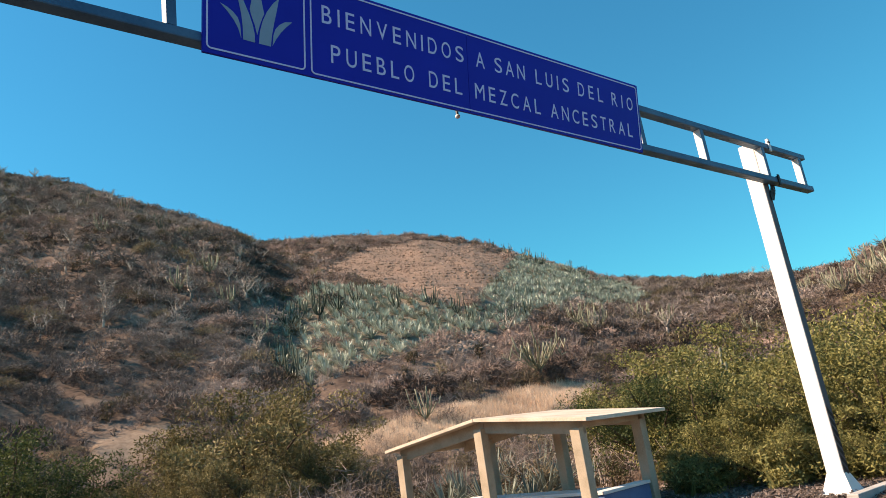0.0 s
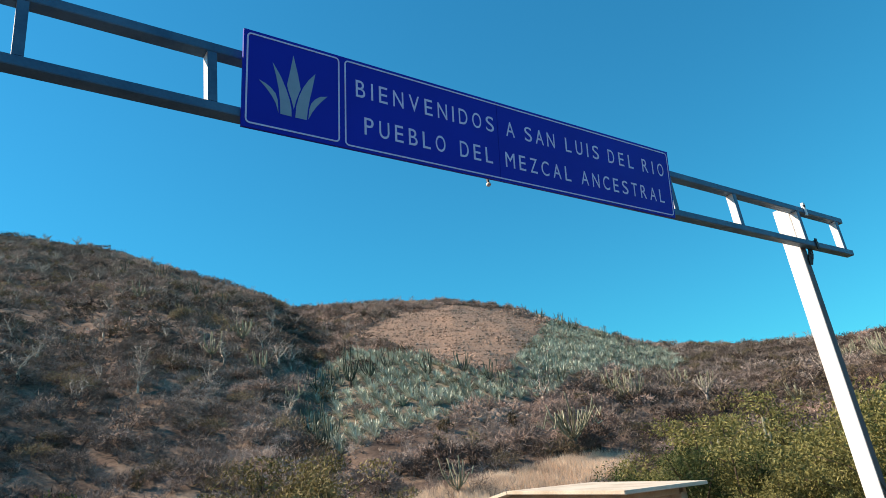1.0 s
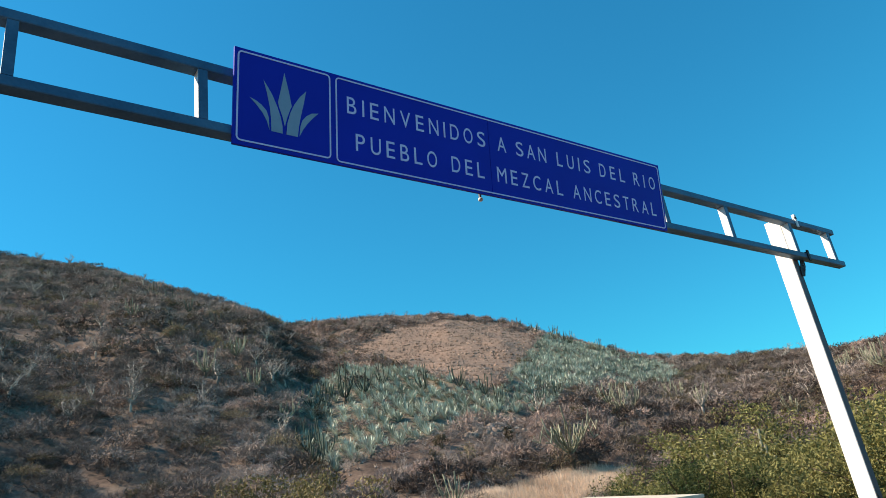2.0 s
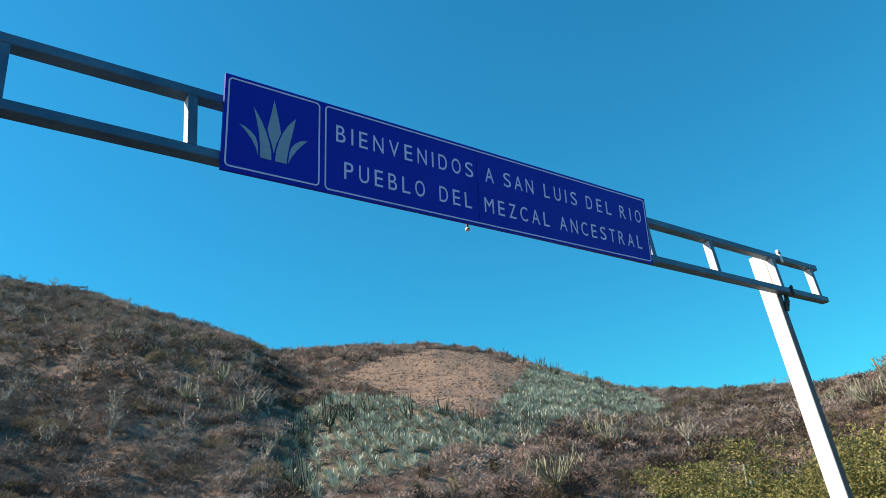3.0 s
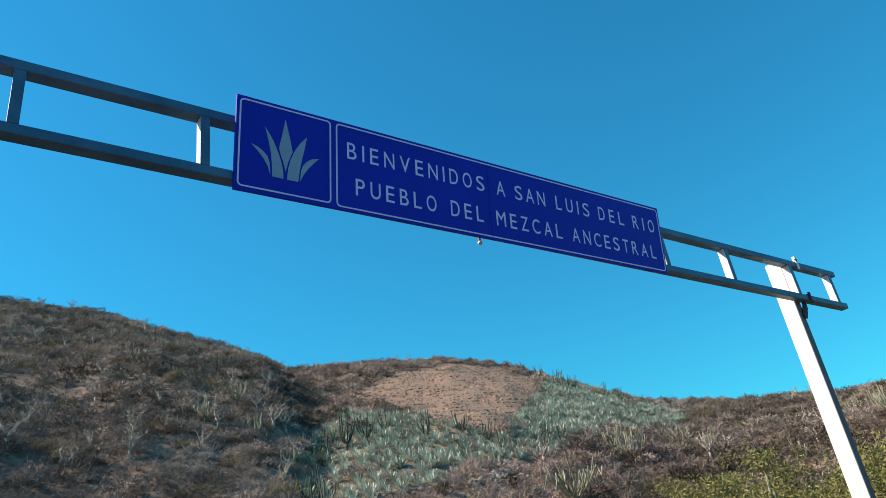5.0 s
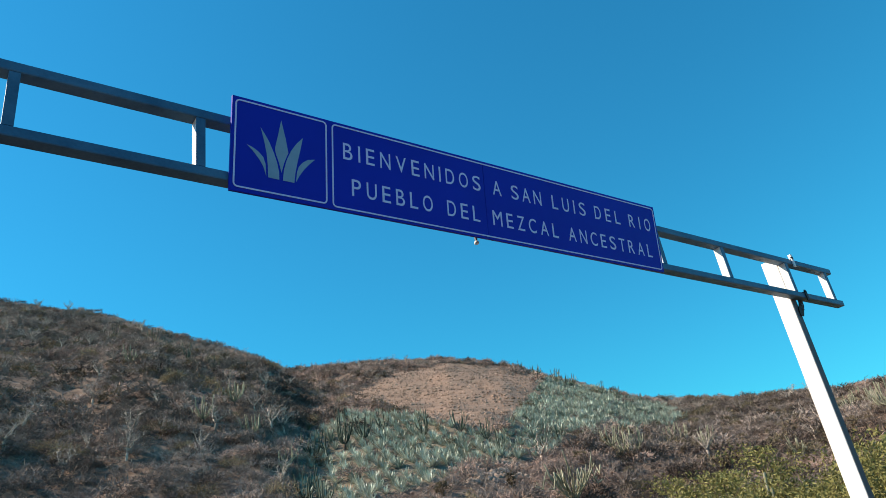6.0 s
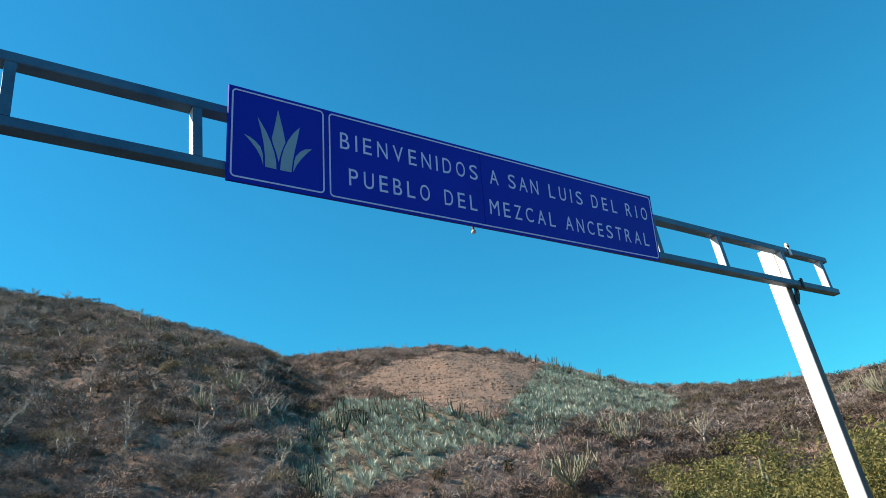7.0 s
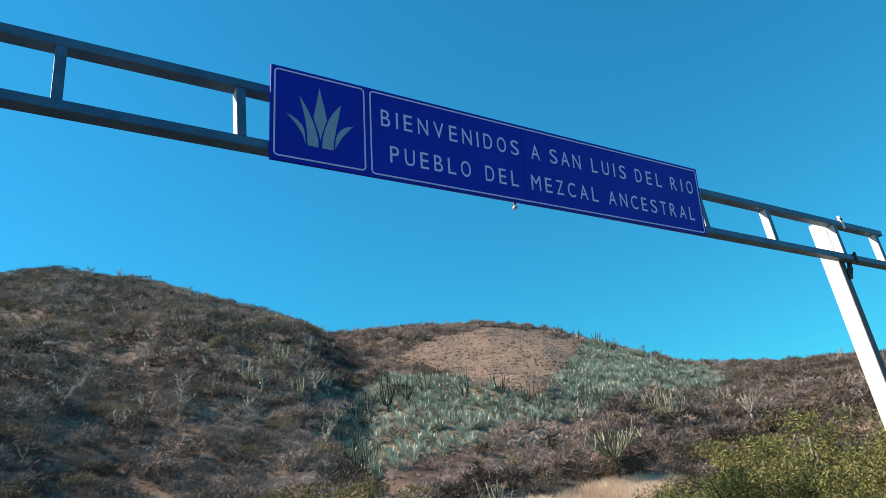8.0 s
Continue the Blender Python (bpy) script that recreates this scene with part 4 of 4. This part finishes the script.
place_all([lambda s=s: bare_tree(s) for s in (11, 12, 13, 14, 15)], [(px, py, rng.uniform(0, 360), rng.uniform(0.6, 1.1)) for px, py in zip(x, y)])


def leafy_tree(name, label, seed, height, radius, mat, clumps=92, per=130, leaf=0.062):
    """A low spreading tree: forked trunk, limbs, and a crown of small leaves in uneven clumps."""
    r = random.Random(seed)
    t = thing(name, label, "tree", group="leafy trees near the road")
    part("trunk", rod(bmesh.new(), (0, 0, -0.3), (0.05, 0.02, height * 0.22), 0.13, 0.10, 8), M_DARKBARK, t, "", True)
    ends = []
    for i in range(7):
        a = i * 0.9 + r.uniform(-0.3, 0.3)
        limb = bmesh.new()
        p, d, rad = Vector((0.05, 0.02, height * 0.21)), Vector((math.cos(a), math.sin(a), r.uniform(0.5, 1.3))).normalized(), 0.07
        for k in range(5):
            q = p + d * radius * r.uniform(0.17, 0.26)
            rod(limb, p, q, rad, rad * 0.75, 5)
            ends.append(q)
            side = q + Vector((r.gauss(0, 0.3), r.gauss(0, 0.3), r.uniform(0, 0.4))) * radius * 0.4
            rod(limb, q, side, rad * 0.5, 0.01, 4)
            ends.append(side)
            p, rad = q, rad * 0.75
            d = (d + Vector((r.gauss(0, 0.25), r.gauss(0, 0.25), r.uniform(-0.25, 0.15)))).normalized()
        part("limb", limb, M_DARKBARK, t, "", True)
    c = []
    for i in range(clumps):
        if i < len(ends):
            c.append(ends[i] + Vector((0, 0, 0.1)))
        else:
            a, q = r.uniform(0, math.tau), math.sqrt(r.uniform(0.05, 1)) * radius
            top = height * (1 - 0.45 * (q / radius) ** 2)
            c.append(Vector((math.cos(a) * q, math.sin(a) * q, r.uniform(0.25, 0.95) * top)))
    c = np.array(c)
    c[:, 2] = np.clip(c[:, 2], 0.25, height * 0.93)
    crown = new("crown", mesh_of("crown", *leaf_cloud(c, rng.uniform(0.14, 0.30, len(c)) * radius * 0.85, per, leaf, 0.6)))
    crown.data.materials.append(mat)
    crown.parent = t
    return t


def dry_bush(seed, mat, label):
    """A rounded leafless bush about two metres high with a few stems and a dense dome of twigs."""
    r = random.Random(seed)
    t = thing("dry_bush", label, "bush", group="large dry bushes above the grass")
    for i in range(4):
        a = i * 1.6 + r.uniform(-0.4, 0.4)
        p, q = Vector((math.cos(a) * 0.1, math.sin(a) * 0.1, -0.2)), Vector((math.cos(a) * 0.55, math.sin(a) * 0.55, r.uniform(0.7, 1.1)))
        part("stem", rod(rod(bmesh.new(), p, q, 0.07, 0.05, 6), q, q + Vector((math.cos(a) * 0.4, math.sin(a) * 0.4, 0.5)), 0.05, 0.02, 6), M_DARKBARK, t, "", True)
    v, f = canopy(900, 0.75, 0.26, 0.05)
    crown = new("crown", mesh_of("crown", v * (1.5, 1.5, 1.5) + (0, 0, 0.15), f))
    crown.data.materials.append(mat)
    crown.data.attributes.new("tone", "FLOAT", "POINT").data.foreach_set("value", np.full(len(v), r.uniform(0.2, 0.8), np.float32))
    crown.parent = t
    return t


spots = [(*uphill(b, el), rng.uniform(0, 360), size) for b, el, size in ((35.1, 3.9, 1.15), (37.5, 4.0, 0.9), (39.7, 3.7, 0.95), (47.2, 3.7, 1.3), (34.3, 3.3, 0.7), (42.6, 3.9, 0.8), (24.8, 6.2, 0.9), (46.7, 3.6, 1.0), (33.2, 3.6, 0.8))]
place_all([lambda s=s: dry_bush(s, M_DARKTWIG, "large dark leafless bush above the dry grass") for s in (51, 52)], spots)
spots = [(*uphill(b, el), rng.uniform(0, 360), size) for b, el, size in ((42.1, 4.8, 1.0), (46.8, 7.8, 1.5), (29.6, 2.8, 1.0), (49.6, 4.6, 1.1), (31.7, 3.9, 0.9), (44.9, 6.3, 1.0), (51.5, 7.0, 1.1), (53.2, 5.0, 1.1), (30.6, 2.6, 0.8))]
place_all([lambda s=s: dry_bush(s, M_TWIG, "large grey-brown leafless bush on the slope") for s in (53, 54)], spots)

OLIVE = [lambda s=s: leafy_tree("acacia_tree", "low spreading acacia with yellowish olive leaves", s, 3.3, 2.6, M_LEAF) for s in (31, 32, 33)]
GREEN = [lambda s=s: leafy_tree("mesquite_tree", "low dense mesquite tree with green leaves", s, 3.4, 2.6, M_LEAF_GREEN) for s in (41, 42)]
spots = []
for b, r, size in ((50.3, 27, 0.85), (53.0, 25, 0.95), (56.5, 23, 1.05), (60.0, 22.5, 1.1), (64.0, 21.5, 1.1), (68.0, 20.5, 1.1), (72.5, 20, 1.1), (77, 20, 1.1), (55.5, 29.5, 1.25), (62.5, 29, 1.35), (70.5, 27, 1.3),
                   (58.5, 18.6, 0.8), (62.0, 18.2, 0.78), (65.6, 17.8, 0.78), (69.5, 17.2, 0.78), (73.5, 16.8, 0.8), (60.2, 16.0, 0.42), (64.0, 16.0, 0.42), (57.0, 16.6, 0.45), (70.5, 15.6, 0.45)):
    a = radians(b)
    spots.append((r * math.sin(a), r * math.cos(a), rng.uniform(0, 360), size))
place_all(OLIVE, spots)
DRY = [lambda s=s: leafy_tree("acacia_tree", "low spreading acacia with dry brownish olive leaves", s, 3.3, 2.6, M_LEAF_DRY) for s in (34, 35)]
spots = []
for b, r, size in ((22.0, 26, 1.38), (18.6, 28, 1.05), (25.2, 28, 1.1), (16.4, 25, 0.72), (22.6, 22, 0.68), (27.3, 25, 0.72), (12.5, 23, 0.55), (19.2, 22, 0.6)):
    a = radians(b)
    spots.append((r * math.sin(a), r * math.cos(a), rng.uniform(0, 360), size))
place_all(DRY, spots)
spots = []
for b, r, size in ((1.0, 27, 1.25), (5.5, 26, 1.15), (9.0, 24, 0.85), (53.2, 20.5, 0.8), (55.6, 19.6, 0.8)):
    a = radians(b)
    spots.append((r * math.sin(a), r * math.cos(a), rng.uniform(0, 360), size))
place_all(GREEN, spots)

# brush and agaves on the flat behind the shelter
x, y = field(240, 6, 80, 15.5, 46)
clear = ~((np.abs(x - 11) < 3.2) & (y > 7) & (y < 16)) & (y > 6.6) & (x > 0.1 * y - 1)
tan, agave, grass, bank = zones(x, y)
x, y = kept(x[clear], y[clear], (1 - grass)[clear] * 0.9)
strewn("roadside_brush", [leaf_bush(10, 40, 0.055) for _ in range(4)], x, y, rng.uniform(0.7, 1.6, len(x)), M_SCRUB, "dusty olive brush on the flat beside the road", "bush")
x, y = field(600, 8, 75, 15.5, 48)
clear = ~((np.abs(x - 11) < 3.2) & (y > 7) & (y < 16)) & (y > 6.6) & (x > 0.1 * y - 1)
x, y = x[clear], y[clear]
strewn("roadside_twigs", [twig_bush(90, thick=0.012) for _ in range(4)], x, y, rng.uniform(0.8, 1.7, len(x)), M_TWIG, "dry leafless bushes beside the road", "bush")


# low brush under the thicket beside the post
x, y = field(130, 53.5, 74, 15.2, 19.5)
strewn("thicket_brush", [leaf_bush(10, 46, 0.05) for _ in range(3)], x, y, rng.uniform(0.6, 1.15, len(x)), M_LEAF, "low olive brush under the roadside thicket", "bush")
x, y = field(1500, 52, 76, 13.2, 19)
far = np.hypot(x - 12.75, y - 5.92) > 0.6
strewn("leaf_litter", [spikes(q := rng.normal(0, 0.25, (26, 3)) * (1, 1, 0.06) + (0, 0, 0.03), q + rng.normal(0, 0.07, (26, 3)) * (1, 1, 0.4), np.full(26, 0.028)) for _ in range(3)], x[far], y[far], rng.uniform(0.6, 1.2, int(far.sum())), M_TWIG, "dry leaves and sticks on the ground", "litter", 0.0)


def agave_plant(seed):
    t = thing("agave_plant", "large grey-green agave growing behind the shelter", "agave", group="agaves behind the shelter")
    v, f = rosette(38, 0.9, 0.06)
    ob = new("leaves", mesh_of("leaves", v, f))
    ob.data.materials.append(M_AGAVE)
    ob.parent = t
    return t


spots = []
for b, r, size in ((41.5, 19.5, 1.0), (43.3, 18.8, 0.95), (39.8, 21, 1.0), (42.6, 22.5, 1.15), (44.6, 20.5, 1.1), (36.8, 20, 1.1), (35.2, 22, 1.0), (38.2, 23.5, 1.2), (45.8, 23, 1.2), (34.0, 19.0, 0.9), (40.6, 25, 1.2), (48.2, 22, 1.1), (42.8, 26, 1.3), (41.7, 28, 1.4), (44.3, 26.5, 1.3), (40.9, 29, 1.4), (37.5, 25.5, 1.2), (44.8, 29, 1.4)):
    a = radians(b)
    spots.append((r * math.sin(a), r * math.cos(a), rng.uniform(0, 360), size * 0.95))
place_all([lambda s=s: agave_plant(s) for s in (1, 2, 3)], spots)

# dead tufts in rows on the bare field
x, y = hillside(16000, 27, 47, 80)
tan = zones(x, y)[0]
rows = np.sin(land(x, y) * 5.2 + rough_noise(x, y, 6, 41)) > 0.1
x, y = kept(x, y, tan * np.where(rows, 0.34, 0.2) * np.clip(0.7 + rough_noise(x, y, 4, 61), 0, 1))
strewn("dead_tufts", [grass_tuft(9) for _ in range(3)], x, y, rng.uniform(0.5, 1.25, len(x)), M_DARKTWIG, "dead brown tufts in rows on the bare field", "grass", 0.02)

# taller bushes along the ridge line
b = rng.uniform(-3, 74, 420)
r = np.interp(b, RIDGE_B, RIDGE_R) * rng.uniform(0.93, 1.0, 420)
x, y = r * np.sin(np.radians(b)), r * np.cos(np.radians(b))
strewn("ridge_scrub", TWIGS, x, y, rng.uniform(1.2, 2.8, 420), M_TWIG, "tall leafless bushes along the ridge", "scrub")
b = rng.uniform(-3, 74, 420)
r = np.interp(b, RIDGE_B, RIDGE_R) * rng.uniform(0.95, 1.0, 420)
strewn("ridge_thickets", DOMES, r * np.sin(np.radians(b)), r * np.cos(np.radians(b)), rng.uniform(0.7, 1.7, 420), M_RUST, "rounded reddish thickets along the ridge", "scrub")

# rough stones that hold the lower edge of the planting
b = rng.uniform(37.5, 44.5, 150)
el = np.interp(b, [37.5, 44.5], [7.6, 7.4]) + rng.normal(0, 0.22, 150)
spots = np.array([uphill(p, q) for p, q in zip(b, el)])
strewn("terrace_stones", STONES, spots[:, 0], spots[:, 1], rng.uniform(0.4, 1.3, 150), M_STONE, "rough brown stones below the agave planting", "stones", 0.1)

# low dead growth between the bushes
x, y = hillside(15000)
tan, agave, grass, bank = zones(x, y)
x, y = kept(x, y, np.clip(1 - tan - 0.6 * agave - grass - 0.7 * bank, 0, 1))
strewn("dead_undergrowth", [twig_bush(4, h=0.5, w=0.6, thick=0.06) for _ in range(5)], x, y, rng.uniform(0.6, 1.3, len(x)), M_TWIG, "low dead grey-brown growth on the slopes", "scrub", 0.02)

# thin brush at the foot of the dark hill
x, y = field(330, 2, 27, 38, 54)
bank = zones(x, y)[3]
b = np.degrees(np.arctan2(x, y))
x, y = kept(x, y, np.clip(1 - 2 * bank - 0.9 * step(9, 11, b) * (1 - step(16, 18, b)) * step(43, 46, np.hypot(x, y)), 0, 1))
x2, y2 = field(800, -5, 24, 48, 95)
x2, y2 = kept(x2, y2, 1 - np.clip(3 * zones(x2, y2)[3], 0, 1))
strewn("slope_scrub", FINE + [canopy(420, 0.6, 0.2, 0.036) for _ in range(3)], x2, y2, rng.uniform(0.7, 1.6, len(x2)), M_TWIG, "dense leafless bushes low on the dark hill", "scrub")
strewn("foot_brush", FINE + [leaf_bush(8, 30, 0.06) for _ in range(3)], x, y, rng.uniform(0.8, 1.8, len(x)), M_SCRUB, "thin dusty brush at the foot of the hill", "bush")
